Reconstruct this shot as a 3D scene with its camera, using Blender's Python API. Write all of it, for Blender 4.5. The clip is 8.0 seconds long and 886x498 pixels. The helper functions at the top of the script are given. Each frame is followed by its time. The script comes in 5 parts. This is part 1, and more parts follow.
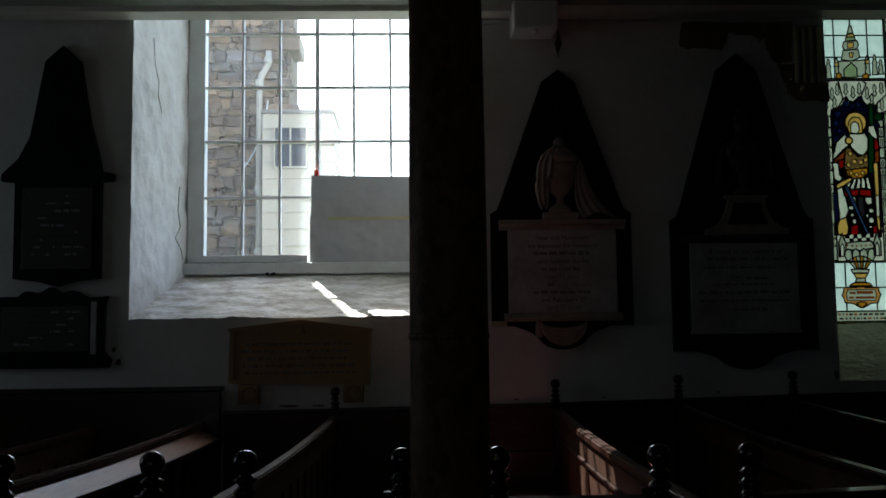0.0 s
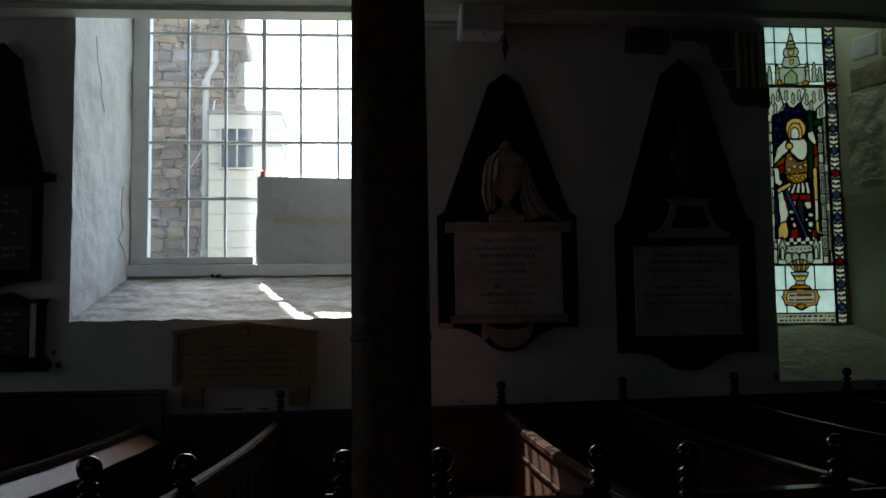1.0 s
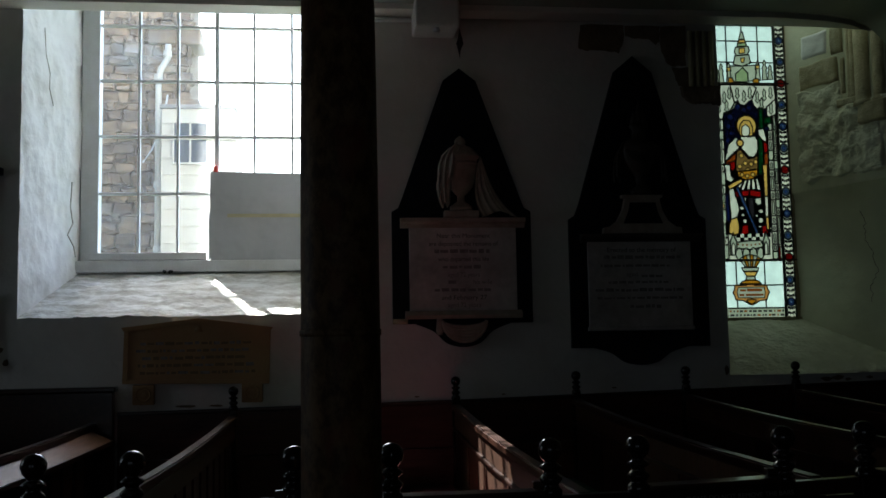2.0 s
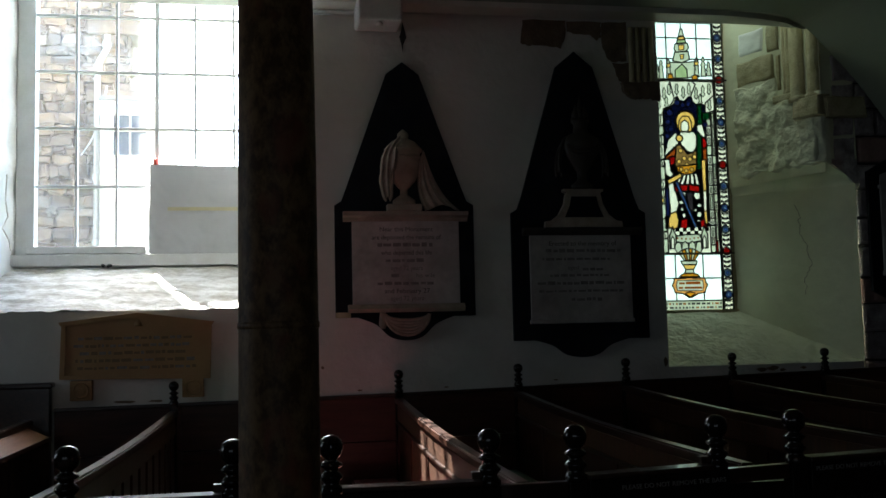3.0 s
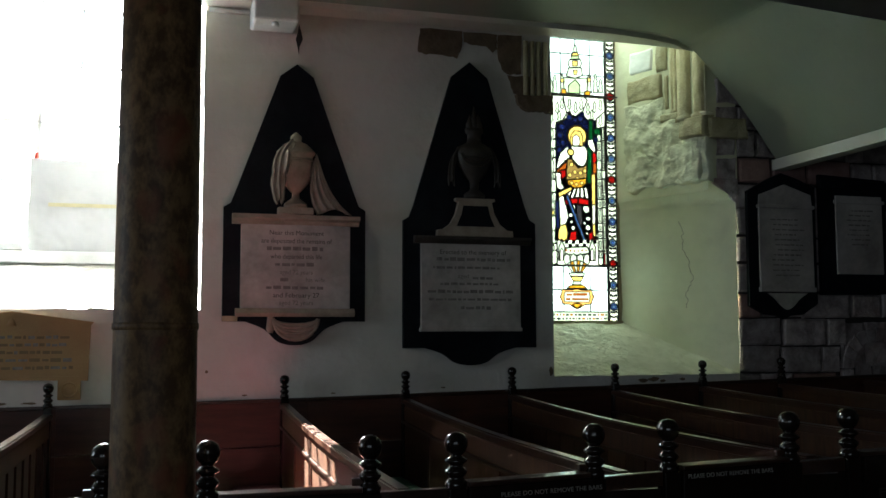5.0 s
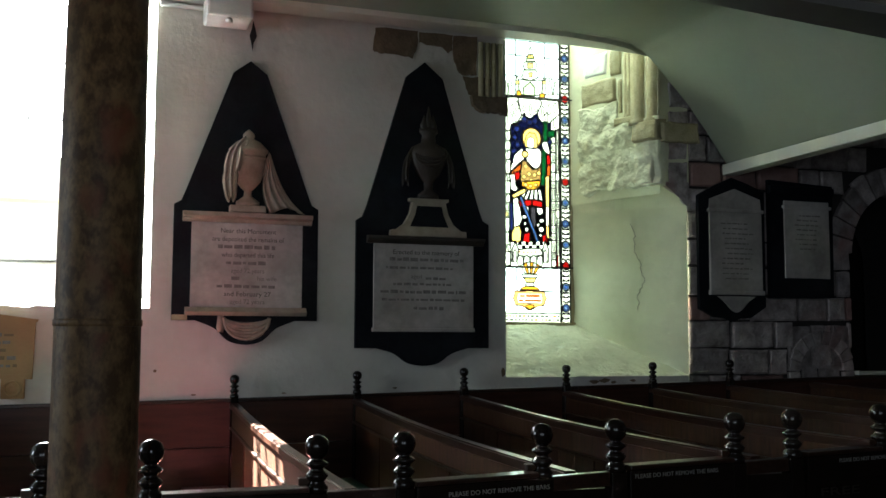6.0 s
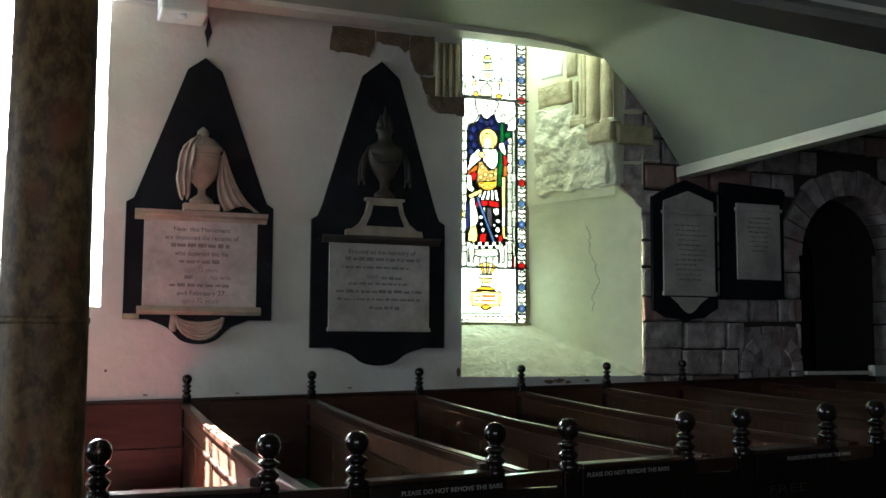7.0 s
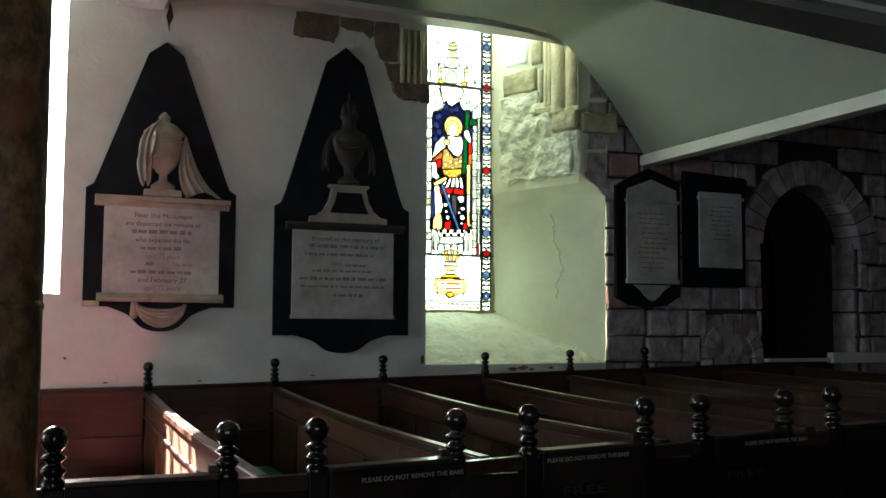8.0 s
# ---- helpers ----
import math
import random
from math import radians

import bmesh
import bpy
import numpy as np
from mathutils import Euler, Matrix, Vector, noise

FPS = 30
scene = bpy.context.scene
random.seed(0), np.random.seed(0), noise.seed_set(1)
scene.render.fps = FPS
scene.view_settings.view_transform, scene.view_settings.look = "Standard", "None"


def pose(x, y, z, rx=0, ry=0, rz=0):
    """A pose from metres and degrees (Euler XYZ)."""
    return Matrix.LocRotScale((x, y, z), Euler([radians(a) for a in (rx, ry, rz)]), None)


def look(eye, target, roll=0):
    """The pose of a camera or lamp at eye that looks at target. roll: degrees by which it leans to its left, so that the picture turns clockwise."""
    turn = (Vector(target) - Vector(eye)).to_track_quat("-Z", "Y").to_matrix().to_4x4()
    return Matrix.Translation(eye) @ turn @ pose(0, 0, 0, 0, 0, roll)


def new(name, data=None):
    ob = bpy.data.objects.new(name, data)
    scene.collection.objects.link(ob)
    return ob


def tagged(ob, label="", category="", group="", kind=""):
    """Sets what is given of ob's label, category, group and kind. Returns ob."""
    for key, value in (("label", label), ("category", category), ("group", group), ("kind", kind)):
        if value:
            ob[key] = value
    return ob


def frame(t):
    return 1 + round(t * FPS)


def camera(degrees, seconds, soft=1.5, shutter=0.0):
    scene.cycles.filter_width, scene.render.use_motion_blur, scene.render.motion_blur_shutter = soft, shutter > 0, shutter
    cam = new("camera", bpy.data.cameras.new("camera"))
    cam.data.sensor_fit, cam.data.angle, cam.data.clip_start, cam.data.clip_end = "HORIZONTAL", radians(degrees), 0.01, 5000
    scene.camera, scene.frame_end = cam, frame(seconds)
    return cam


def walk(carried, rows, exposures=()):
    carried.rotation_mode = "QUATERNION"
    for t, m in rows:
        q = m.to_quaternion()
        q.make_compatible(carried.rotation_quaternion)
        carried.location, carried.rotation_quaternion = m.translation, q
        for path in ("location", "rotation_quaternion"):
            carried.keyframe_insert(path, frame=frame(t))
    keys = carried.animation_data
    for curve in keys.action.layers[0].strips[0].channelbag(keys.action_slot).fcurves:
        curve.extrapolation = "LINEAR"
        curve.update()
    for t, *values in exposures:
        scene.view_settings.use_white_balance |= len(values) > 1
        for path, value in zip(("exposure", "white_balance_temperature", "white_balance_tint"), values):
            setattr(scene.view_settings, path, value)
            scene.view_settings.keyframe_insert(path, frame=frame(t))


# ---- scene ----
cam = camera(48.1, 8.0)
PATH = [
    (0, (-0.056, -1.349, 1.681), (0.007, 0.642, 1.861), -0.7),
    (0.5, (-0.046, -1.352, 1.68), (0.065, 0.636, 1.861), -0.8),
    (1, (-0.03, -1.352, 1.677), (0.133, 0.633, 1.861), -0.8),
    (1.5, (-0.017, -1.348, 1.676), (0.189, 0.633, 1.858), -0.8),
    (3, (0.018, -1.37, 1.663), (0.372, 0.592, 1.825), -1.3),
    (3.5, (0.026, -1.375, 1.662), (0.447, 0.572, 1.844), -1.0),
    (4, (0.034, -1.37, 1.659), (0.498, 0.568, 1.832), -0.6),
    (4.5, (0.04, -1.37, 1.659), (0.553, 0.555, 1.831), -0.4),
    (6, (0.075, -1.365, 1.65), (0.718, 0.521, 1.827), 0.2),
    (6.5, (0.084, -1.363, 1.645), (0.771, 0.507, 1.823), 0.2),
    (7, (0.09, -1.364, 1.643), (0.813, 0.493, 1.822), 0.3),
    (7.5, (0.102, -1.362, 1.638), (0.857, 0.483, 1.806), 0.4),
    (8, (0.114, -1.364, 1.636), (0.899, 0.469, 1.792), 0.3),
]
walk(cam, [(t, look(eye, target, roll)) for t, eye, target, roll in PATH],
     [(0, 2.4, 5800, 5), (0.5, 2.4, 5800, 5), (1, 2.42, 5800, 5), (1.5, 2.55, 5800, 5), (3, 3.95, 5900, 5), (3.5, 4.4, 5950, 5), (4, 4.9, 6000, 5),
      (4.5, 5.25, 6050, 5), (6, 6.3, 6050, 5), (6.5, 6.6, 6050, 5), (7, 6.68, 6050, 5), (7.5, 6.6, 6050, 5), (8, 6.55, 6050, 5)])

# ---- world, sun and light ----
SUN = Vector((-0.47, 1.0, 1.36)).normalized()          # the way towards the sun
world = bpy.data.worlds.new("sky")
scene.world = world
world.use_nodes = True
wn = world.node_tree
sky = wn.nodes.new("ShaderNodeTexSky")
sky.sky_type, sky.sun_disc = "NISHITA", False
sky.sun_elevation, sky.sun_rotation = math.asin(SUN.z), math.atan2(SUN.x, SUN.y)
sky.dust_density, sky.air_density, sky.ozone_density = 4.0, 1.0, 1.0
wn.nodes["Background"].inputs["Strength"].default_value = 0.15
wn.links.new(sky.outputs[0], wn.nodes["Background"].inputs["Color"])
sun = new("sun", bpy.data.lights.new("sun", "SUN"))
sun.data.energy, sun.data.angle, sun.data.color = 4.7, radians(0.5), (1.0, 0.94, 0.85)
sun.matrix_world = look(SUN * 30, (0, 0, 0))


def fill_light(x, y, z, w, h, power, to, tint=(0.86, 0.93, 1.0)):
    """An added lamp, tinted like daylight, that fills in for light from windows."""
    lamp = new("fill_light", bpy.data.lights.new("fill_light", "AREA"))
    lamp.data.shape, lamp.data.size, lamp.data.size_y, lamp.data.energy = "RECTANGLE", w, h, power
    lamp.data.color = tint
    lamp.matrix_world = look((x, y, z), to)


# fill added behind the camera for unseen windows; the south wall is solid
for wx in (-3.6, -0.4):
    fill_light(wx, -5.95, 2.1, 1.5, 2.4, 0.5, (wx, 6, 2.4))
# fill added at the aisle's west end, as from an unseen window
fill_light(-6.9, 4.0, 2.6, 2.2, 2.4, 1.6, (0, 4.6, 2.8))
# lamp added in the stained opening's head, hidden above the cornice, lighting its side
fill_light(3.80, 6.62, 4.92, 0.7, 0.6, 0.22, (4.25, 6.40, 3.0), (0.94, 1.0, 0.76))


# ---- materials ----
def mat(name, color, rough=0.6, metal=0.0, other=None, grain=8.0, fine=60.0, bump=0.2, spread=0.5, stain=None, vary=0.0, depth=0.01, coat=0.0, stretch=(1, 1, 1), gloss=0.5):
    """A procedural material: a base colour that drifts to another at two scales, stains, fine relief, and a shift from piece to piece."""
    m = bpy.data.materials.new(name)
    m.use_nodes = True
    t = m.node_tree
    n, ln = t.nodes, t.links.new
    p = n["Principled BSDF"]
    other = other or tuple(c * 0.8 for c in color)
    co = n.new("ShaderNodeTexCoord")
    mp = n.new("ShaderNodeMapping")
    mp.inputs["Scale"].default_value = stretch
    ln(co.outputs["Object"], mp.inputs["Vector"])
    a, b = n.new("ShaderNodeTexNoise"), n.new("ShaderNodeTexNoise")
    a.inputs["Scale"].default_value, a.inputs["Detail"].default_value = grain, 6
    b.inputs["Scale"].default_value, b.inputs["Detail"].default_value = fine, 4
    ln(mp.outputs[0], a.inputs["Vector"]), ln(mp.outputs[0], b.inputs["Vector"])
    add = n.new("ShaderNodeMath")
    add.operation = "MULTIPLY_ADD"
    add.inputs[1].default_value = 0.35
    ln(b.outputs["Fac"], add.inputs[0]), ln(a.outputs["Fac"], add.inputs[2])
    ramp = n.new("ShaderNodeValToRGB")
    ramp.color_ramp.elements[0].position, ramp.color_ramp.elements[1].position = 0.68 - spread / 2, 0.68 + spread / 2
    ramp.color_ramp.elements[0].color, ramp.color_ramp.elements[1].color = (*other, 1), (*color, 1)
    ln(add.outputs[0], ramp.inputs[0])
    out = ramp.outputs["Color"]
    if stain:
        c = n.new("ShaderNodeTexNoise")
        c.inputs["Scale"].default_value, c.inputs["Detail"].default_value, c.inputs["Distortion"].default_value = 1.7, 8, 0.6
        ln(mp.outputs[0], c.inputs["Vector"])
        r2 = n.new("ShaderNodeValToRGB")
        r2.color_ramp.elements[0].position, r2.color_ramp.elements[1].position = 0.56, 0.74
        ln(c.outputs["Fac"], r2.inputs[0])
        mx = n.new("ShaderNodeMix")
        mx.data_type = "RGBA"
        ln(r2.outputs["Color"], mx.inputs["Factor"]), ln(out, mx.inputs[6])
        mx.inputs[7].default_value = (*stain, 1)
        out = mx.outputs[2]
    if vary:
        info, hv = n.new("ShaderNodeObjectInfo"), n.new("ShaderNodeHueSaturation")
        rng = n.new("ShaderNodeMapRange")
        rng.inputs["To Min"].default_value, rng.inputs["To Max"].default_value = 1 - vary, 1 + vary
        ln(info.outputs["Random"], rng.inputs["Value"]), ln(rng.outputs[0], hv.inputs["Value"]), ln(out, hv.inputs["Color"])
        out = hv.outputs["Color"]
    ln(out, p.inputs["Base Color"])
    p.inputs["Roughness"].default_value, p.inputs["Metallic"].default_value = rough, metal
    p.inputs["Specular IOR Level"].default_value = gloss
    p.inputs["Coat Weight"].default_value, p.inputs["Coat Roughness"].default_value = coat, 0.12
    if bump:
        bp = n.new("ShaderNodeBump")
        bp.inputs["Strength"].default_value, bp.inputs["Distance"].default_value = bump, depth
        ln(add.outputs[0], bp.inputs["Height"]), ln(bp.outputs[0], p.inputs["Normal"])
    return m


def glass(name, color, gloss=0.06, cloud=0.0, even=0.7):
    """A thin pane: tinted see-through glass with a faint gloss and, if cloudy, some scattering."""
    m = bpy.data.materials.new(name)
    m.use_nodes = True
    n, ln = m.node_tree.nodes, m.node_tree.links.new
    n.remove(n["Principled BSDF"])
    tr, gl, tl = n.new("ShaderNodeBsdfTransparent"), n.new("ShaderNodeBsdfGlossy"), n.new("ShaderNodeBsdfTranslucent")
    nz, mul = n.new("ShaderNodeTexNoise"), n.new("ShaderNodeMix")
    nz.inputs["Scale"].default_value, nz.inputs["Detail"].default_value = 14, 5
    co = n.new("ShaderNodeTexCoord")
    ln(co.outputs["Object"], nz.inputs["Vector"])
    mul.data_type = "RGBA"
    mul.inputs[6].default_value, mul.inputs[7].default_value = (*[c * even for c in color], 1), (*color, 1)
    ln(nz.outputs["Fac"], mul.inputs["Factor"])
    ln(mul.outputs[2], tr.inputs["Color"]), ln(mul.outputs[2], tl.inputs["Color"])
    gl.inputs["Roughness"].default_value = 0.08
    m1, m2 = n.new("ShaderNodeMixShader"), n.new("ShaderNodeMixShader")
    m1.inputs[0].default_value, m2.inputs[0].default_value = cloud, gloss
    ln(tr.outputs[0], m1.inputs[1]), ln(tl.outputs[0], m1.inputs[2])
    ln(m1.outputs[0], m2.inputs[1]), ln(gl.outputs[0], m2.inputs[2])
    ln(m2.outputs[0], n["Material Output"].inputs["Surface"])
    return m


PLASTER = mat("limewashed_plaster", (0.72, 0.70, 0.66), 0.85, other=(0.62, 0.60, 0.56), grain=2.6, fine=17, bump=0.55, depth=0.035, stain=(0.60, 0.57, 0.52))
REVEAL = mat("rough_limewash", (0.84, 0.84, 0.83), 0.9, other=(0.75, 0.75, 0.73), grain=3, fine=11, bump=0.8, depth=0.025, stain=(0.62, 0.61, 0.57))
SILL = mat("worn_limewash", (0.80, 0.79, 0.76), 0.9, other=(0.44, 0.41, 0.35), grain=7, fine=34, bump=0.9, depth=0.025, spread=0.3, stain=(0.36, 0.33, 0.28), stretch=(0.6, 1.5, 1))
OCHRE = mat("ochre_limewash", (0.80, 0.80, 0.61), 0.9, other=(0.70, 0.70, 0.52), grain=4, fine=14, bump=0.5, depth=0.022, stain=(0.60, 0.60, 0.45))
CRUST = mat("crusted_limewash", (0.84, 0.84, 0.68), 0.9, other=(0.70, 0.70, 0.53), grain=9, fine=30, bump=1.0, depth=0.03, stain=(0.62, 0.62, 0.47))
# ceiling paint; the window's green light is mixed into its colour
CEIL = mat("green_lit_ceiling_paint", (0.275, 0.30, 0.24), 0.6, other=(0.245, 0.265, 0.215), grain=1.2, fine=20, bump=0.04)
TRIM = mat("cream_paint", (0.66, 0.65, 0.58), 0.45, other=(0.60, 0.58, 0.52), grain=4, fine=60, bump=0.06)
BEAM = mat("grey_beam_paint", (0.22, 0.21, 0.20), 0.5, other=(0.18, 0.17, 0.165), grain=3, fine=50, bump=0.08)
BLACK = mat("black_marble", (0.006, 0.007, 0.010), 0.45, other=(0.012, 0.014, 0.018), grain=5, fine=40, bump=0.02, stain=(0.022, 0.025, 0.030), gloss=0.1)
MARBLE = mat("grey_white_marble", (0.60, 0.57, 0.54), 0.5, other=(0.30, 0.275, 0.255), grain=3.5, fine=25, bump=0.03, spread=0.5, stain=(0.36, 0.32, 0.29))
CARVED = mat("carved_marble", (0.42, 0.36, 0.29), 0.55, other=(0.27, 0.22, 0.17), grain=9, fine=50, bump=0.08)
DUSKY = mat("sooty_marble", (0.058, 0.047, 0.036), 0.5, other=(0.03, 0.025, 0.02), grain=9, fine=50, bump=0.08)
INK = mat("inscription_ink", (0.07, 0.065, 0.06), 0.7, bump=0)
FADED = mat("faded_ink", (0.14, 0.13, 0.12), 0.7, other=(0.27, 0.25, 0.24), grain=30, bump=0)
OAKTAB = mat("buff_stone_tablet", (0.40, 0.25, 0.115), 0.6, other=(0.32, 0.19, 0.085), grain=5, fine=60, bump=0.06)
CUT = mat("cut_lettering", (0.22, 0.15, 0.08), 0.8, bump=0)
WOOD = mat("dark_varnished_pine", (0.040, 0.016, 0.009), 0.28, other=(0.014, 0.006, 0.0035), grain=7, fine=55, bump=0.12, depth=0.004, vary=0.15, coat=0.3, gloss=0.45, stretch=(6, 0.7, 6))
PANEL = mat("red_brown_varnish", (0.075, 0.025, 0.014), 0.38, other=(0.035, 0.011, 0.006), grain=4, fine=40, bump=0.12, depth=0.004, coat=0.05, gloss=0.3, stretch=(0.7, 6, 6))
BOARD = mat("worn_brown_board", (0.062, 0.027, 0.013), 0.42, other=(0.016, 0.0065, 0.0035), grain=9, fine=70, bump=0.15, depth=0.004, coat=0.05, gloss=0.3, vary=0.2, stretch=(5, 5, 0.6))
EBONY = mat("black_varnish", (0.006, 0.004, 0.003), 0.14, other=(0.013, 0.008, 0.006), grain=20, fine=90, bump=0.04, depth=0.003, coat=0.35, gloss=0.4)
RED = mat("red_cloth", (0.125, 0.017, 0.018), 0.85, other=(0.09, 0.010, 0.011), grain=20, fine=200, bump=0.2, depth=0.003)
GREEN = mat("green_cloth", (0.03, 0.11, 0.07), 0.85, grain=20, fine=200, bump=0.2, depth=0.003)
LETTER = mat("white_lettering", (0.30, 0.29, 0.27), 0.6, bump=0)
DIMLET = mat("worn_gilt_lettering", (0.022, 0.015, 0.010), 0.6, bump=0)
STONE = mat("grey_pink_ashlar", (0.50, 0.445, 0.44), 0.85, other=(0.23, 0.195, 0.19), grain=9, fine=45, bump=1.0, depth=0.022, spread=0.4, vary=0.3, stain=(0.36, 0.19, 0.17))
STONE_PINK = mat("pink_ashlar", (0.36, 0.23, 0.21), 0.85, other=(0.24, 0.145, 0.13), grain=7, fine=55, bump=0.5, depth=0.012, vary=0.22, stain=(0.30, 0.25, 0.24))
MORTAR = mat("dark_mortar", (0.045, 0.040, 0.038), 0.95, grain=14, fine=70, bump=0.5, depth=0.01)
BUFF = mat("buff_sandstone", (0.54, 0.49, 0.32), 0.85, other=(0.36, 0.31, 0.18), grain=9, fine=60, bump=0.9, depth=0.02, vary=0.12, stain=(0.60, 0.58, 0.43))
BROWN = mat("bare_brown_stone", (0.25, 0.18, 0.115), 0.9, other=(0.13, 0.095, 0.06), grain=8, fine=45, bump=0.9, depth=0.025, vary=0.15)
PILLAR = mat("grained_brown_paint", (0.185, 0.112, 0.050), 0.55, other=(0.070, 0.038, 0.017), grain=5, fine=21, bump=0.25, depth=0.004, spread=0.24, stain=(0.17, 0.055, 0.028), stretch=(4.5, 4.5, 3), gloss=0.25)
# base colour raised above the other pew wood to stand for window glare
REST = mat("worn_glare_lit_board", (0.24, 0.12, 0.068), 0.33, other=(0.13, 0.055, 0.03), grain=7, fine=60, bump=0.1, depth=0.003, coat=0.4, gloss=1.0, stretch=(7, 0.6, 7))
WHITE = mat("white_gloss_paint", (0.76, 0.77, 0.77), 0.4, other=(0.62, 0.62, 0.60), grain=6, fine=60, bump=0.08)
PLASTIC = mat("white_plastic", (0.72, 0.72, 0.70), 0.35, bump=0.01)
SHEET = mat("grey_paper_sheet", (0.50, 0.51, 0.52), 0.7, other=(0.44, 0.45, 0.46), grain=3, fine=30, bump=0.1)
TAPE = mat("yellowed_tape", (0.55, 0.50, 0.30), 0.5, bump=0.03)
LEAD = mat("black_lead", (0.012, 0.012, 0.013), 0.6, bump=0.05)
IRON = mat("dark_iron", (0.02, 0.02, 0.02), 0.5, bump=0.05)
FLOOR = mat("worn_dark_flagstones", (0.12, 0.10, 0.085), 0.7, other=(0.08, 0.065, 0.055), grain=3, fine=40, bump=0.25)
# plaster coloured near black for the shade inside the doorway passage
VOID = mat("shade_dark_plaster", (0.05, 0.047, 0.043), 0.9, grain=2, fine=30, bump=0.2)
# darker copy of the wall plaster for unseen closing walls, limiting bounced light
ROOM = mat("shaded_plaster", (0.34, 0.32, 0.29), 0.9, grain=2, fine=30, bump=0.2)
RUBBLE = mat("sandstone_rubble", (0.30, 0.215, 0.135), 0.9, other=(0.12, 0.085, 0.06), grain=7, fine=40, bump=0.7, depth=0.02, vary=0.42, stain=(0.24, 0.23, 0.22))
CREAM = mat("cream_weatherboard", (0.50, 0.475, 0.41), 0.6, other=(0.43, 0.405, 0.345), grain=5, fine=50, bump=0.08)
GRASS = mat("grass", (0.07, 0.10, 0.035), 0.9, other=(0.045, 0.07, 0.02), grain=3, fine=60, bump=0.4)
DARKGLASS = mat("dark_window_glass", (0.03, 0.04, 0.06), 0.08, bump=0)
REDCAP = mat("red_plastic", (0.65, 0.06, 0.03), 0.4, bump=0)
PANE = glass("clear_old_glass", (0.95, 0.97, 0.98), 0.03, 0.045, 0.97)


# ---- builders ----
def part(name, bm, material, parent=None, label="", smooth=False):
    me = bpy.data.meshes.new(name)
    bmesh.ops.recalc_face_normals(bm, faces=bm.faces)
    bm.to_mesh(me)
    bm.free()
    me.materials.append(material)
    if smooth:
        me.polygons.foreach_set("use_smooth", [True] * len(me.polygons))
    ob = new(name, me)
    if parent:
        ob.parent = parent
    if label:
        ob["label"] = label
    return ob


def thing(name, label, category, group="", kind="", at=(0, 0, 0)):
    ob = tagged(new(name), label, category, group, kind)
    ob.location = at
    return ob


def box(x0, x1, y0, y1, z0, z1, bevel=0.0, bm=None):
    bm = bm or bmesh.new()
    made = bmesh.ops.create_cube(bm, size=1, matrix=Matrix.LocRotScale(((x0 + x1) / 2, (y0 + y1) / 2, (z0 + z1) / 2), None, (x1 - x0, y1 - y0, z1 - z0)))
    if bevel:
        edges = list({e for v in made["verts"] for e in v.link_edges})
        bmesh.ops.bevel(bm, geom=edges, offset=bevel, segments=2, affect="EDGES", profile=0.5)
    return bm


def prism(points, d0, d1, axis="y", bevel=0.0, bm=None):
    """A flat outline drawn out along an axis: points are (x, z) for y, (y, z) for x, (x, y) for z."""
    bm = bm or bmesh.new()
    put = {"y": lambda p, d: (p[0], d, p[1]), "x": lambda p, d: (d, p[0], p[1]), "z": lambda p, d: (p[0], p[1], d)}[axis]
    a = [bm.verts.new(put(p, d0)) for p in points]
    b = [bm.verts.new(put(p, d1)) for p in points]
    fs = [bm.faces.new(a), bm.faces.new(b[::-1])]
    k = len(points)
    for i in range(k):
        fs.append(bm.faces.new((a[i], b[i], b[(i + 1) % k], a[(i + 1) % k])))
    if bevel:
        bmesh.ops.recalc_face_normals(bm, faces=fs)
        front = fs[0].edges
        bmesh.ops.bevel(bm, geom=list(front), offset=bevel, segments=2, affect="EDGES", profile=0.5)
    return bm


def lathe(profile, x, y, z, seg=20, bm=None, squash=1.0):
    """A turned shape: (radius, height) pairs from the bottom up; squash flattens it along y."""
    bm = bm or bmesh.new()
    rings = []
    for r, h in profile:
        rings.append([bm.verts.new((x + r * math.cos(2 * math.pi * i / seg), y + squash * r * math.sin(2 * math.pi * i / seg), z + h)) for i in range(seg)])
    for a, b in zip(rings, rings[1:]):
        for i in range(seg):
            bm.faces.new((a[i], a[(i + 1) % seg], b[(i + 1) % seg], b[i]))
    bm.faces.new(rings[0][::-1]), bm.faces.new(rings[-1])
    return bm


def tube(points, r, seg=8, bm=None):
    """A round rod along a line of points."""
    bm = bm or bmesh.new()
    pts = [Vector(p) for p in points]
    rings = []
    for i, p in enumerate(pts):
        d = (pts[min(i + 1, len(pts) - 1)] - pts[max(i - 1, 0)]).normalized()
        u = d.orthogonal().normalized()
        w = d.cross(u)
        rings.append([bm.verts.new(p + r * (u * math.cos(2 * math.pi * k / seg) + w * math.sin(2 * math.pi * k / seg))) for k in range(seg)])
    for a, b in zip(rings, rings[1:]):
        if (a[0].co - b[0].co).length > (a[0].co - b[seg // 2].co).length:
            b = b[seg // 2:] + b[:seg // 2]
        for k in range(seg):
            bm.faces.new((a[k], a[(k + 1) % seg], b[(k + 1) % seg], b[k]))
    bm.faces.new(rings[0][::-1]), bm.faces.new(rings[-1])
    return bm


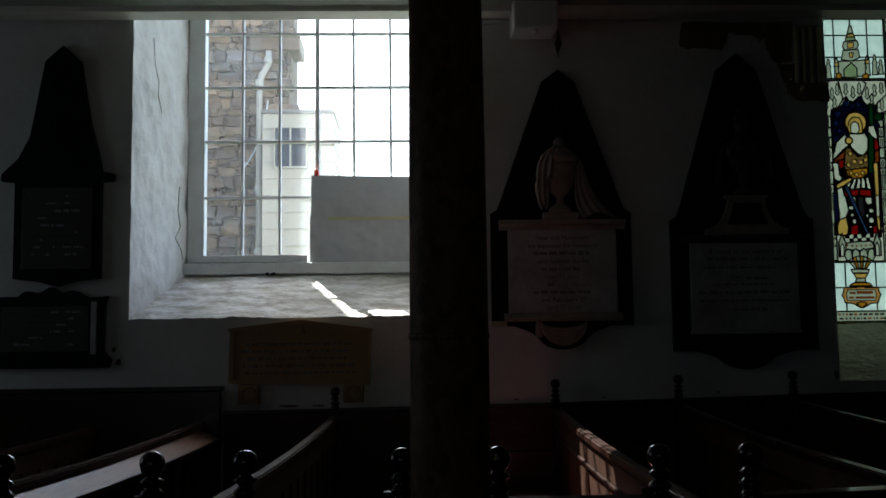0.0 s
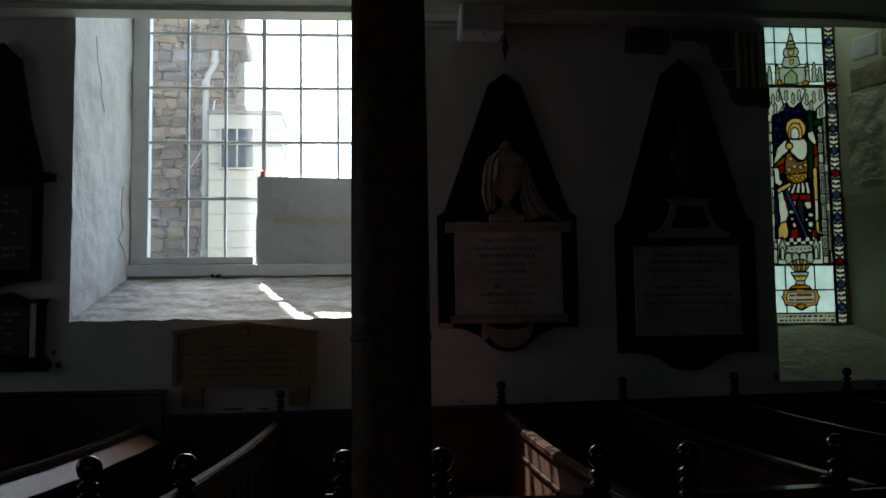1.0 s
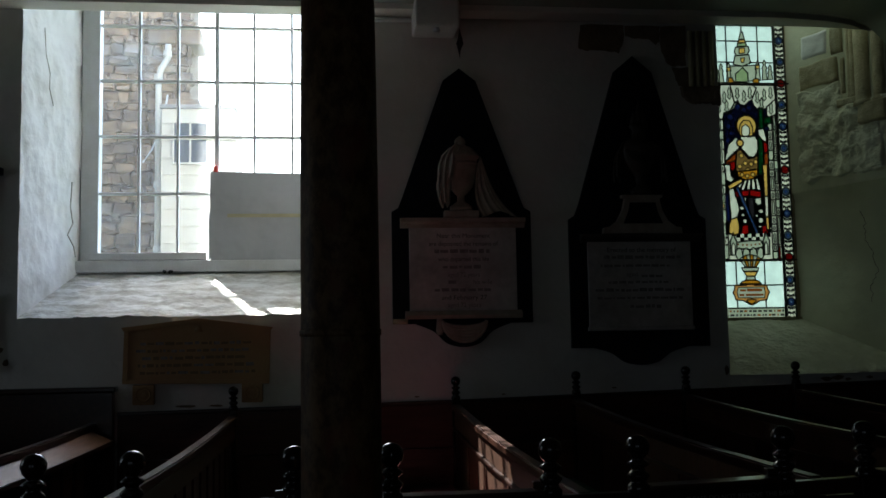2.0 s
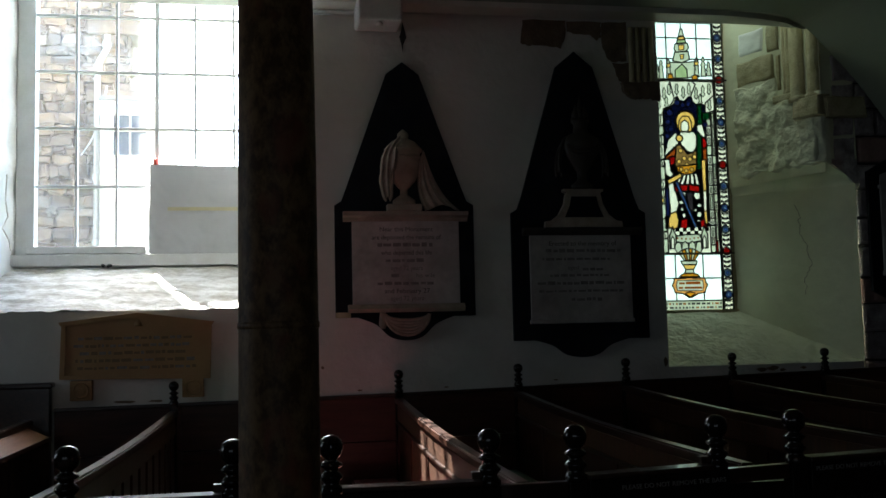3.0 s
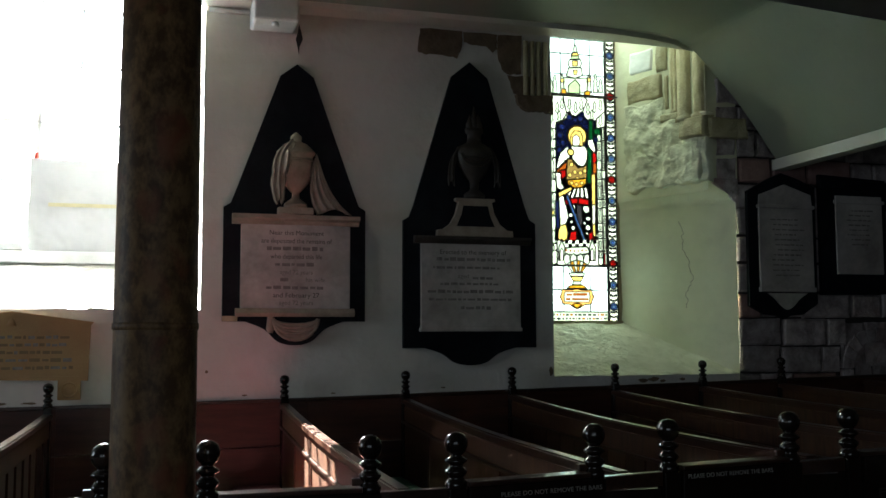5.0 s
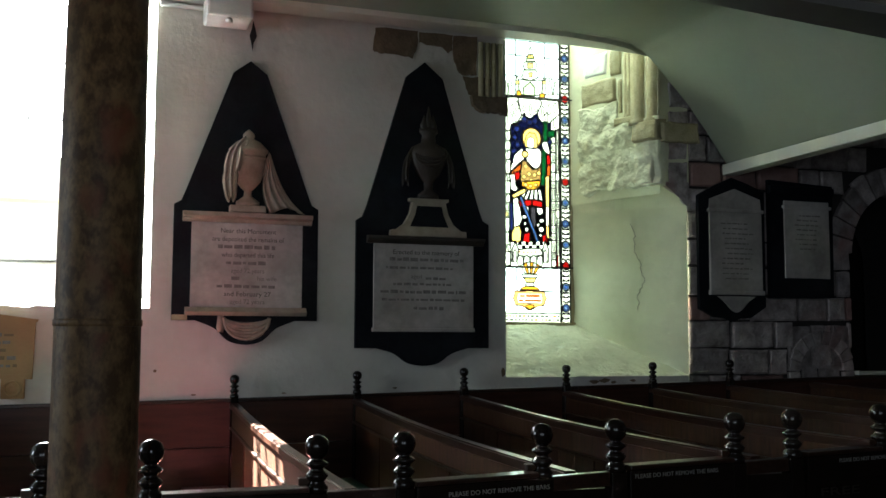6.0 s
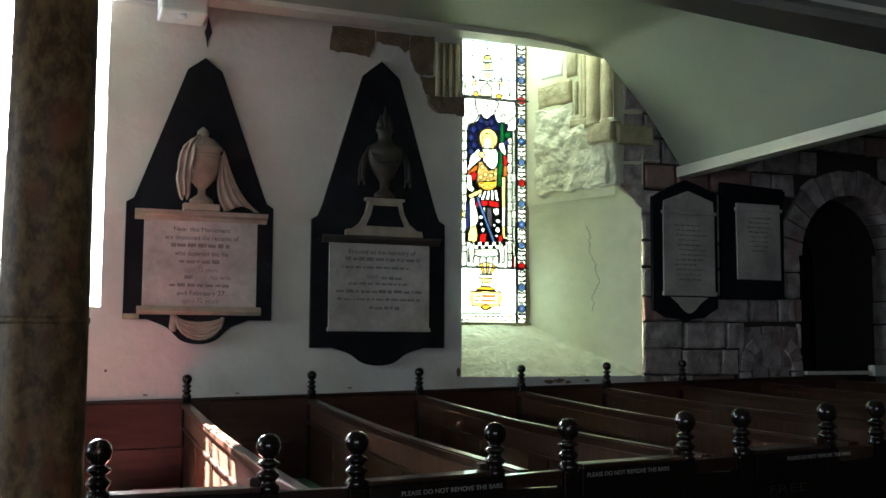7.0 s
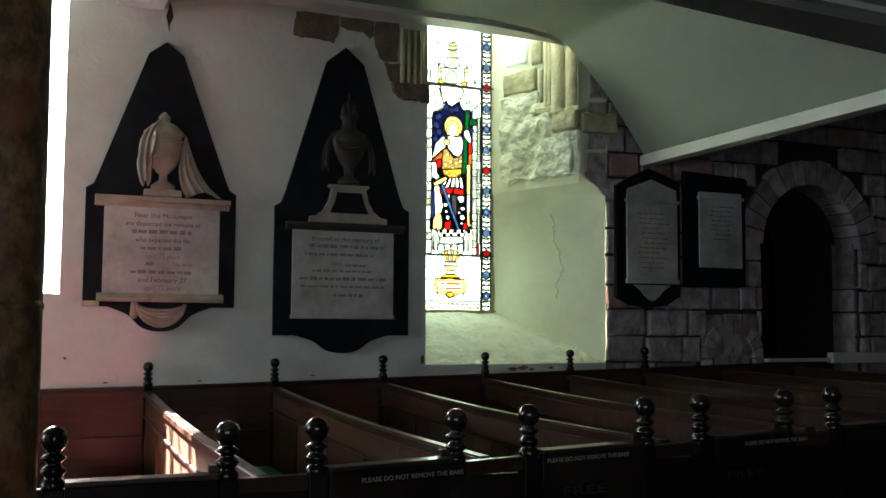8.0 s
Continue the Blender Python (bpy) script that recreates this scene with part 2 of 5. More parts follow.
def sheet(corner, across, up, nu, nv, rough, scale, shape=None, bm=None, crumb=0.0):
    """A wavy hand-plastered surface over the parallelogram corner + s * across + t * up."""
    bm = bm or bmesh.new()
    c, a, u = Vector(corner), Vector(across), Vector(up)
    nrm = a.cross(u).normalized()
    rows = []
    for j in range(nv + 1):
        row = []
        for i in range(nu + 1):
            s, t = i / nu, j / nv
            if shape:
                s = s * shape(t)
            p = c + s * a + t * u
            p = p + nrm * rough * (noise.noise(p * scale) + 0.5 * noise.noise(p * scale * 2.7) + crumb * noise.noise(p * scale * 6.1))
            row.append(bm.verts.new(p))
        rows.append(row)
    for r0, r1 in zip(rows, rows[1:]):
        for i in range(nu):
            bm.faces.new((r0[i], r0[i + 1], r1[i + 1], r1[i]))
    return bm


def lettering(text, size, m, material, parent, width=0.0, name="lettering"):
    """Raised lettering in the built-in font, centred at the pose m."""
    cu = bpy.data.curves.new("text", "FONT")
    cu.body, cu.size, cu.extrude, cu.align_x, cu.align_y = text, size, 0.0008, "CENTER", "CENTER"
    tmp = new("text", cu)
    me = bpy.data.meshes.new_from_object(tmp.evaluated_get(bpy.context.evaluated_depsgraph_get()))
    bpy.data.objects.remove(tmp)
    bpy.data.curves.remove(cu)
    if width:
        xs = [v.co.x for v in me.vertices]
        k = width / max(1e-6, max(xs) - min(xs))
        me.transform(Matrix.Diagonal((k, 1, 1, 1)))
    me.materials.append(material)
    ob = new(name, me)
    ob.parent = parent
    ob.matrix_local = m
    return ob


def arc(cx, cz, r, a0, a1, k):
    return [(cx + r * math.cos(radians(a0 + (a1 - a0) * i / k)), cz + r * math.sin(radians(a0 + (a1 - a0) * i / k))) for i in range(k + 1)]


def smooth_line(points, k=4):
    """Rounds a line of (x, z) corners."""
    out = []
    for i in range(len(points) - 1):
        p0, p1, p2, p3 = (Vector(points[max(0, min(len(points) - 1, i + d))]) for d in (-1, 0, 1, 2))
        for j in range(k):
            t = j / k
            out.append(tuple(0.5 * ((2 * p1) + (p2 - p0) * t + (2 * p0 - 5 * p1 + 4 * p2 - p3) * t * t + (3 * p1 - p0 - 3 * p2 + p3) * t ** 3)))
    return out + [tuple(points[-1])]


# ---- the building's shell ----
WALL, BACK = 6.0, 7.2                       # the inner and outer face of the window wall


def structure(name, bm, material, label, category, smooth=False):
    return tagged(part(name, bm, material, None, "", smooth), label, category, kind="structure")


bm = box(-7, -2.13, WALL, BACK, 0, 7)
box(-2.13, 0.38, WALL, BACK, 0, 1.825, bm=bm)
box(-2.13, 0.38, 7.0, BACK, 1.825, 2.25, bm=bm)
box(-2.13, 0.38, WALL, WALL + 0.05, 1.825, 1.848, bm=bm)
box(-2.13, 0.38, WALL, BACK, 5.9, 7, bm=bm)
box(0.38, 3.12, WALL, BACK, 0, 7, bm=bm)
box(3.12, 4.80, WALL, BACK, 0, 1.322, bm=bm)
box(3.12, 4.80, WALL, WALL + 0.05, 1.322, 1.332, bm=bm)
box(3.12, 4.80, WALL, BACK, 5.3, 7, bm=bm)
structure("wall_north", bm, PLASTER, "thick limewashed church wall with two deep window openings", "wall")
# the stone part of that wall, with the round-headed doorway
AX, ASP, AR = 7.13, 2.42, 0.61               # the doorway's middle, springing and half width
bm = box(4.80, AX - AR, WALL + 0.03, BACK, 0, 7)
box(AX + AR, 11, WALL + 0.03, BACK, 0, 7, bm=bm)
for s in (-1, 1):
    quarter = [(AX + s * AR, 7.0), (AX, 7.0)] + [(AX + s * AR * math.sin(radians(9 * i)), ASP + AR * math.cos(radians(9 * i))) for i in range(11)]
    prism(quarter, WALL + 0.03, BACK, bm=bm)
stone_wall = structure("wall_stone", bm, MORTAR, "bare grey and pink ashlar wall with a dark round-headed doorway", "wall")
structure("passage", box(AX - 1.2, AX + 1.2, 8.6, 8.8, 0, 4), VOID, "plastered end of the passage beyond the doorway, coloured dark as shade", "wall")
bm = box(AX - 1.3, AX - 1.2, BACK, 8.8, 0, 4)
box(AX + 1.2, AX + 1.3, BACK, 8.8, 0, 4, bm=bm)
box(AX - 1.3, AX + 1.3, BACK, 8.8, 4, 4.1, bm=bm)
structure("passage_walls", bm, VOID, "plastered sides of the passage, coloured dark as shade", "wall")
structure("floor", box(-7, 11, -6, 8.8, -0.2, 0), FLOOR, "worn dark stone floor of the church", "floor")
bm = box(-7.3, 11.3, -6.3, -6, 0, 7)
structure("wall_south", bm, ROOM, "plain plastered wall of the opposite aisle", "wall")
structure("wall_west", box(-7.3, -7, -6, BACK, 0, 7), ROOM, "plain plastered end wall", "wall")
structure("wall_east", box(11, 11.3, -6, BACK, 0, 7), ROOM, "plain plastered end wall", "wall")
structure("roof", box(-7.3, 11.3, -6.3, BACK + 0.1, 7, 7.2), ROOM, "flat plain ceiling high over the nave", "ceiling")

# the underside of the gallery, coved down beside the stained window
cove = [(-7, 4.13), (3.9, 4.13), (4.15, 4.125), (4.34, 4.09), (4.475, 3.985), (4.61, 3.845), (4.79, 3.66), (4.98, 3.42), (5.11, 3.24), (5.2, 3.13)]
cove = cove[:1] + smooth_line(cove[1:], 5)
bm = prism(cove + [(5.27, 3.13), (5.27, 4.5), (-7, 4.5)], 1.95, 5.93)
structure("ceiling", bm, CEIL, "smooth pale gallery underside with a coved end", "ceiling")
bm = box(5.165, 5.30, 1.95, 5.99, 3.07, 3.165, 0.006)
structure("trim_cove", bm, TRIM, "cream painted edge board along the foot of the cove", "trim")
beam_plan = [(-7, 1.45), (2.5, 1.88), (11, 2.3), (11, 3.21), (4.1, 2.28), (2.29, 2.035), (-7, 1.72)]
structure("beam", prism(beam_plan, 3.02, 3.42, "z"), BEAM, "grey painted beam under the gallery front", "beam")
front_plan = [(-7, 1.5), (2.5, 1.94), (11, 2.36), (11, 2.5), (2.5, 2.06), (-7, 1.6)]
structure("gallery_front", prism(front_plan, 3.42, 4.6, "z"), BEAM, "grey painted panelled gallery front above the beam", "gallery")
moulding = [(-7, 1.40), (2.5, 1.83), (11, 2.25), (11, 2.3), (2.5, 1.88), (-7, 1.45)]
structure("trim_beam", prism(moulding, 3.06, 3.09, "z"), TRIM, "thin moulding along the beam", "trim")

# cornice along the head of the wall
profile = [(5.70, 4.18), (5.72, 4.14), (5.78, 4.13), (5.80, 4.095), (5.985, 4.09), (5.985, 4.18)]
bm = bmesh.new()
k = len(profile)
ends = []
for x, f, d in ((-7, 0.0, 0.0), (3.6, 0.0, 0.0), (3.95, 0.04, 0.004), (4.2, 0.10, 0.010), (4.36, 0.18, 0.018), (4.43, 0.262, 0.026)):
    ends.append([bm.verts.new((x, min(5.985, y + f), z - d)) for y, z in profile])
for a, b in zip(ends, ends[1:]):
    for i in range(k):
        bm.faces.new((a[i], a[(i + 1) % k], b[(i + 1) % k], b[i]))
bm.faces.new(ends[0]), bm.faces.new(ends[-1][::-1])
structure("trim_cornice", bm, TRIM, "cream painted cornice along the head of the wall", "trim")


# ---- clear window ----
YG = 7.05
bm = sheet((-2.13, WALL - 0.002, 1.80), (0.20, 1.10, 0), (0.0, 0, 4.1), 44, 130, 0.017, 4.0, crumb=0.45)
structure("window_reveal_left", bm, REVEAL, "white limewashed splayed side of the window opening with cracks", "wall", True)
bm = sheet((0.17, 7.10, 1.80), (0.21, -1.102, 0), (0, 0, 4.1), 24, 60, 0.012, 3.2)
structure("window_reveal_right", bm, REVEAL, "white limewashed splayed side of the window opening", "wall", True)
bm = sheet((-2.13, WALL - 0.003, 1.852), (2.52, 0, 0), (0.0, 1.06, 0.40), 110, 56, 0.012, 4.0, crumb=0.8)
structure("window_sill_deep", bm, SILL, "sloping worn limewashed sill with dark stains", "sill", True)
crack = [(-2.055, 6.30, 4.05), (-2.045, 6.31, 3.85), (-2.03, 6.37, 3.72), (-2.03, 6.36, 3.60), (-2.015, 6.42, 3.48)]
structure("crack_upper", tube(crack, 0.004, 5), SILL, "crack in the limewash of the window side", "crack")
crack = [(-1.96, 6.80, 2.95), (-1.965, 6.78, 2.75), (-1.955, 6.82, 2.62), (-1.97, 6.72, 2.52), (-1.955, 6.86, 2.44), (-1.95, 6.9, 2.36)]
structure("crack_lower", tube(crack, 0.006, 5), SILL, "crack in the limewash near the sill", "crack")

win = thing("window_1", "large white-painted clear window with small panes", "window", kind="structure")
VX = [-1.80, -1.485, -1.17, -0.85, -0.54, -0.225, 0.09]
HZ = [2.42, 2.89, 3.37, 3.84, 4.31, 4.79, 5.26, 5.8]
bm = box(-1.94, -1.80, YG - 0.05, YG + 0.08, 2.26, 5.88, 0.006)
part("window_frame", bm, WHITE, win)
bm = box(0.09, 0.2, YG - 0.05, YG + 0.08, 2.26, 5.88, 0.006)
part("window_frame", bm, WHITE, win)
bm = box(-1.80, 0.09, YG - 0.06, YG + 0.08, 2.24, 2.335, 0.006)
part("bottom_rail", bm, WHITE, win)
bm = box(-1.86, -0.93, YG - 0.085, YG - 0.02, 2.337, 2.395, 0.005)
part("sash_rail", bm, WHITE, win, "worn white sash rail")
bm = box(-1.98, 0.2, YG - 0.10, YG - 0.062, 2.235, 2.33, 0.008)
part("window_board", bm, WHITE, win, "white painted board below the sash, stained along the top")
for i, x in enumerate(VX[1:-1]):
    w = 0.018 if i == 2 else 0.011
    part("glazing_bar", box(x - w, x + w, YG - 0.028, YG + 0.02, 2.34, 5.8, 0.004), WHITE, win)
for z in HZ[1:-1]:
    part("glazing_bar", box(-1.80, 0.09, YG - 0.024, YG + 0.018, z - 0.011, z + 0.011, 0.004), WHITE, win)
part("window_head", box(-1.94, 0.2, YG - 0.05, YG + 0.08, 5.8, 5.9, 0.006), WHITE, win)
for i in range(6):
    for j in range(7):
        z0 = HZ[j] if j else 2.34
        ob = part("pane", box(VX[i] + 0.01, VX[i + 1] - 0.01, YG - 0.003, YG + 0.001, z0 + 0.01, HZ[j + 1] - 0.01), PANE, win)
        ob.visible_shadow = False
sheeting = thing("paper_sheets", "two grey paper sheets taped over the lower window panes", "paper")
part("upper_sheet", sheet((-0.90, 6.985, 2.71), (1.06, 0.0, -0.02), (0, 0, 0.36), 60, 22, 0.009, 4, crumb=0.3), SHEET, sheeting, smooth=True)
part("lower_sheet", sheet((-0.91, 6.988, 2.325), (1.06, 0, 0.0), (0, 0, 0.40), 60, 24, 0.009, 4, crumb=0.3), SHEET, sheeting, smooth=True)
part("tape", box(-0.76, 0.1, 6.972, 6.976, 2.685, 2.715), TAPE, sheeting, "yellowed strip of tape")
cap = thing("red_cap", "small red plastic cap on top of the paper sheet", "cap")
part("cap", lathe([(0.018, 0), (0.02, 0.01), (0.018, 0.045), (0.012, 0.055)], -0.855, 6.985, 3.065, 12), REDCAP, cap, smooth=True)

# ---- stained window ----
YS = 6.95
bm = sheet((4.80, WALL - 0.003, 1.22), (-0.63, 0.98, 0), (0, 0, 1.58), 30, 50, 0.008, 3)
structure("stained_reveal_lower", bm, OCHRE, "smooth yellowish limewashed lower side of the stained window opening", "wall", True)
bm = prism([(4.55, WALL - 0.002), (4.83, WALL - 0.002), (4.83, BACK), (4.18, BACK), (4.18, 6.96)], 2.965, 5.4, "z")
structure("stained_jamb_core", bm, OCHRE, "thick upper side wall of the stained window opening", "wall")
bm = sheet((4.55, WALL - 0.006, 2.88), (-0.375, 0.965, 0), (0, 0, 2.5), 30, 60, 0.012, 2.4)
bmesh.ops.translate(bm, verts=bm.verts, vec=(-0.012, -0.004, 0))
step = bmesh.new()
rows = []
for j in range(13):
    t = j / 12
    t2 = t * t * (3 - 2 * t)
    row = []
    for i in range(25):
        s = i / 24
        a = Vector((4.80 - 0.63 * s, WALL - 0.003 + 0.98 * s, 2.785))
        b = Vector((4.54 - 0.37 * s, WALL - 0.01 + 0.97 * s, 2.985))
        p = a.lerp(b, t)
        p.x = a.x + (b.x - a.x) * t2
        row.append(step.verts.new(p + Vector((-1, -0.5, 0)) * 0.008 * noise.noise(p * 6)))
    rows.append(row)
for r0, r1 in zip(rows, rows[1:]):
    for i in range(24):
        step.faces.new((r0[i], r0[i + 1], r1[i + 1], r1[i]))
structure("stained_reveal_step", step, OCHRE, "rounded plaster shoulder between the two parts of the window side", "wall", True)
structure("shoulder_stone", prism([(4.80, 2.785), (4.83, 2.785), (4.83, 2.99), (4.55, 2.985), (4.60, 2.95), (4.70, 2.88)], WALL - 0.004, WALL + 0.2), STONE, "bare stone beside the plaster shoulder", "wall")
structure("stained_reveal_upper", bm, OCHRE, "rough limewash on the upper side of the stained window opening", "wall", True)
bm = sheet((3.10, 7.1, 1.22), (0.02, -1.1, 0), (0, 0, 4.1), 10, 40, 0.006, 3)
structure("stained_reveal_left", bm, REVEAL, "limewashed side of the stained window opening", "wall", True)
bm = sheet((3.12, WALL - 0.003, 1.335), (1.68, 0, 0), (0, 0.98, 0.45), 90, 56, 0.011, 3.6, crumb=0.7)
structure("stained_sill", bm, CRUST, "steep yellowish sill below the stained glass", "sill", True)
ends = [Vector(p) for p in ((4.50, 6.435, 2.66), (4.525, 6.405, 2.55), (4.52, 6.415, 2.44), (4.56, 6.36, 2.30), (4.575, 6.34, 2.14), (4.545, 6.385, 2.03), (4.545, 6.385, 1.86))]
jag = random.Random(5)
crack = []
for p, q in zip(ends, ends[1:]):
    for k in range(5):
        r = jag.uniform(-0.008, 0.008)
        crack.append(tuple(p.lerp(q, k / 5) + Vector((r, -r * 1.4, 0))))
structure("crack_stained", tube(crack, 0.0024, 5), BROWN, "thin crack in the yellowish limewash", "crack")

stained = thing("window_2", "tall stained glass window with a standing figure under a canopy", "window", kind="structure")
CLEAR = glass("pale_green_quarry", (0.265, 0.315, 0.30), 0.03, 0.985)
MILK = glass("milk_white_glass", (0.215, 0.235, 0.205), 0.03, 0.985)
PEARL = glass("pearl_glass_with_grey_stain", (0.175, 0.20, 0.168), 0.03, 0.985)
GREENISH = glass("pale_sage_glass", (0.14, 0.175, 0.12), 0.03, 0.985)
SCROLL = glass("pale_amber_glass", (0.20, 0.15, 0.075), 0.04, 0.95)
GOLD = glass("silver_stain_gold", (0.175, 0.125, 0.028), 0.04, 0.95)
HALO = glass("pale_gold_glass", (0.215, 0.185, 0.085), 0.04, 0.95)
BRONZE = glass("brown_gold_glass", (0.11, 0.092, 0.048), 0.04, 0.95)
AMBER = glass("amber_glass", (0.12, 0.058, 0.018), 0.04, 0.95)
NAVY = glass("navy_glass", (0.010, 0.013, 0.030), 0.05, 0.95)
DEEP = glass("deep_blue_glass", (0.020, 0.027, 0.062), 0.05, 0.95)
BLUE = glass("blue_glass", (0.042, 0.070, 0.13), 0.04, 0.95)
SLATE = glass("slate_blue_glass", (0.07, 0.10, 0.13), 0.04, 0.95)
RUBY = glass("ruby_glass", (0.13, 0.014, 0.012), 0.04, 0.95)
SCARLET = glass("scarlet_glass", (0.16, 0.02, 0.016), 0.04, 0.95)
LEAF = glass("green_glass", (0.012, 0.048, 0.022), 0.04, 0.95)
SMOKE = glass("smoky_glass", (0.006, 0.006, 0.007), 0.04, 0.1)
GREY = glass("dark_grey_glass", (0.035, 0.035, 0.037), 0.04, 0.95)
STEEL = glass("grey_blue_glass", (0.045, 0.07, 0.11), 0.04, 0.95)


def gx(u):
    return 3.465 + u / 436


def gz(v):
    return 4.40 - v / 439.5


CUTS = []                                    # outline, glass and half width of the lead, the later ones set into the earlier


def piece(points, material, lead=0.0062):
    """A piece of coloured glass cut to an outline; u runs right, v down from the top."""
    CUTS.append((points, material, lead))


def rect(u0, u1, v0, v1):
    return [(u0, v0), (u1, v0), (u1, v1), (u0, v1)]


def oval(u, v, ru, rv, k=14):
    return [(u + ru * math.cos(2 * math.pi * i / k), v + rv * math.sin(2 * math.pi * i / k)) for i in range(k)]


def inside(u, v, poly):
    """Which of the places (u, v) lie within an outline."""
    hit = np.zeros(np.broadcast(u, v).shape, bool)
    for (ua, va), (ub, vb) in zip(poly, poly[1:] + poly[:1]):
        if va != vb:
            hit ^= ((va > v) != (vb > v)) & (u < (ub - ua) * (v - va) / (vb - va) + ua)
    return hit


def glaze(u0, u1, v0, v1, cell):
    """Fits all cut pieces edge to edge into the window and leads their joints."""
    nu, nv = int((u1 - u0) / cell), int((v1 - v0) / cell)
    cu, cv = u0 + (np.arange(nu) + 0.5) * cell, v0 + (np.arange(nv) + 0.5) * cell
    owner = np.full((nv, nu), -1)
    for k, (pts, m, lead) in enumerate(CUTS):
        i0, i1 = (max(0, int((f(p[0] for p in pts) - u0) / cell) + d) for f, d in ((min, -1), (max, 2)))
        j0, j1 = (max(0, int((f(p[1] for p in pts) - v0) / cell) + d) for f, d in ((min, -1), (max, 2)))
        block = owner[j0:j1, i0:i1]
        block[inside(cu[None, i0:i1], cv[j0:j1, None], pts)] = k

    def who(u, v):
        i, j = int((u - u0) / cell), int((v - v0) / cell)
        return owner[j, i] if 0 <= i < nu and 0 <= j < nv else -1

    y = YS - 0.006
    for k, (pts, m, lead) in enumerate(CUTS):
        js, is_ = np.nonzero(owner == k)
        if not len(js):
            continue
        cells = set(zip(js.tolist(), is_.tolist()))
        at, verts, faces = {}, [], []

        def corner(j, i, d):
            if (j, i, d) not in at:
                at[(j, i, d)] = len(verts)
                verts.append((gx(u0 + i * cell), y + 0.003 * d, gz(v0 + j * cell)))
            return at[(j, i, d)]
        for j, i in sorted(cells):
            ring = ((j, i), (j, i + 1), (j + 1, i + 1), (j + 1, i))
            faces.append([corner(*p, 0) for p in ring[::-1]])
            faces.append([corner(*p, 1) for p in ring])
            for q, (a, b) in zip(((j - 1, i), (j, i + 1), (j + 1, i), (j, i - 1)), zip(ring, ring[1:] + ring[:1])):
                if q not in cells:
                    faces.append([corner(*a, 0), corner(*b, 0), corner(*b, 1), corner(*a, 1)])
        me = bpy.data.meshes.new("glass_piece")
        me.from_pydata(verts, [], faces)
        me.materials.append(m)
        new("glass_piece", me).parent = stained
        if not lead:
            continue
        bm = bmesh.new()
        for (ua, va), (ub, vb) in zip(pts, pts[1:] + pts[:1]):
            run = math.hypot(ub - ua, vb - va)
            if run < 0.5:
                continue
            n = max(1, round(run / 5))
            du, dv = (ub - ua) / run, (vb - va) / run
            shown = []
            for q in range(n):
                u, v = ua + (ub - ua) * (q + 0.5) / n, va + (vb - va) * (q + 0.5) / n
                shown.append(k in (who(u - dv * 3, v + du * 3), who(u + dv * 3, v - du * 3)))
            q = 0
            while q < n:
                if not shown[q]:
                    q += 1
                    continue
                e = q
                while e < n and shown[e]:
                    e += 1
                p0 = Vector((gx(ua + (ub - ua) * q / n), 0, gz(va + (vb - va) * q / n)))
                p1 = Vector((gx(ua + (ub - ua) * e / n), 0, gz(va + (vb - va) * e / n)))
                d = (p1 - p0).normalized()
                w, d = Vector((-d.z, 0, d.x)) * lead, d * lead * 0.6
                vs = [[bm.verts.new(p + Vector((0, y + h, 0))) for p in (p0 - d - w, p1 + d - w, p1 + d + w, p0 - d + w)] for h in (-0.003, 0.004)]
                bm.faces.new(vs[0]), bm.faces.new(vs[1][::-1])
                for c in range(4):
                    bm.faces.new((vs[0][c], vs[1][c], vs[1][(c + 1) % 4], vs[0][(c + 1) % 4]))
                q = e
        if len(bm.faces):
            part("lead_came", bm, LEAD, stained)
        else:
            bm.free()


# clear quarries above and below
for v0, v1 in ((-300, -190), (-190, -80), (-80, 0), (0, 63), (63, 148), (148, 236)):
    for i in range(5):
        piece(rect(-64 + 64 * i, 64 * i, v0, v1), CLEAR, 0.0052)
for v0, v1 in ((930, 1024), (1024, 1112)):
    for u0, u1 in ((-64, -10), (-10, 66), (66, 180), (180, 256)):
        piece(rect(u0, u1, v0, v1), CLEAR, 0.0052)
# white shafts of the tabernacle at either side, jointed and banded
rnd = random.Random(4)
piece(rect(-64, 256, 238, 928), MILK)
for u0, u1 in ((-60, -22), (-22, 8), (8, 40), (217, 238), (238, 255)):
    v = 330
    while v < 925:
        v1 = min(925, v + rnd.uniform(26, 62))
        c, w, q = (u0 + u1) / 2, u1 - u0, rnd.random()
        piece([(u0, v), (u1, v), (u1, v1 - 4), (c, v1), (u0, v1 - 4)], MILK if q < 0.6 else PEARL, 0.0058)
        if q < 0.35:
            piece([(c, v + 4), (c + w * 0.2, v + 14), (c + w * 0.14, v1 - 8), (c - w * 0.14, v1 - 8), (c - w * 0.2, v + 14)], PEARL, 0.0036)
        elif q < 0.6:
            piece(rect(u0 + w * 0.3, u1 - w * 0.3, v + 6, v1 - 8), PEARL, 0.0036)
        elif q < 0.66:
            piece(rect(u0 + 3, u0 + 9, v, v1), RUBY, 0.0036)
        elif q < 0.72:
            piece(oval(c, (v + v1) / 2, w * 0.25, 8, 8), HALO, 0.0036)
        v = v1
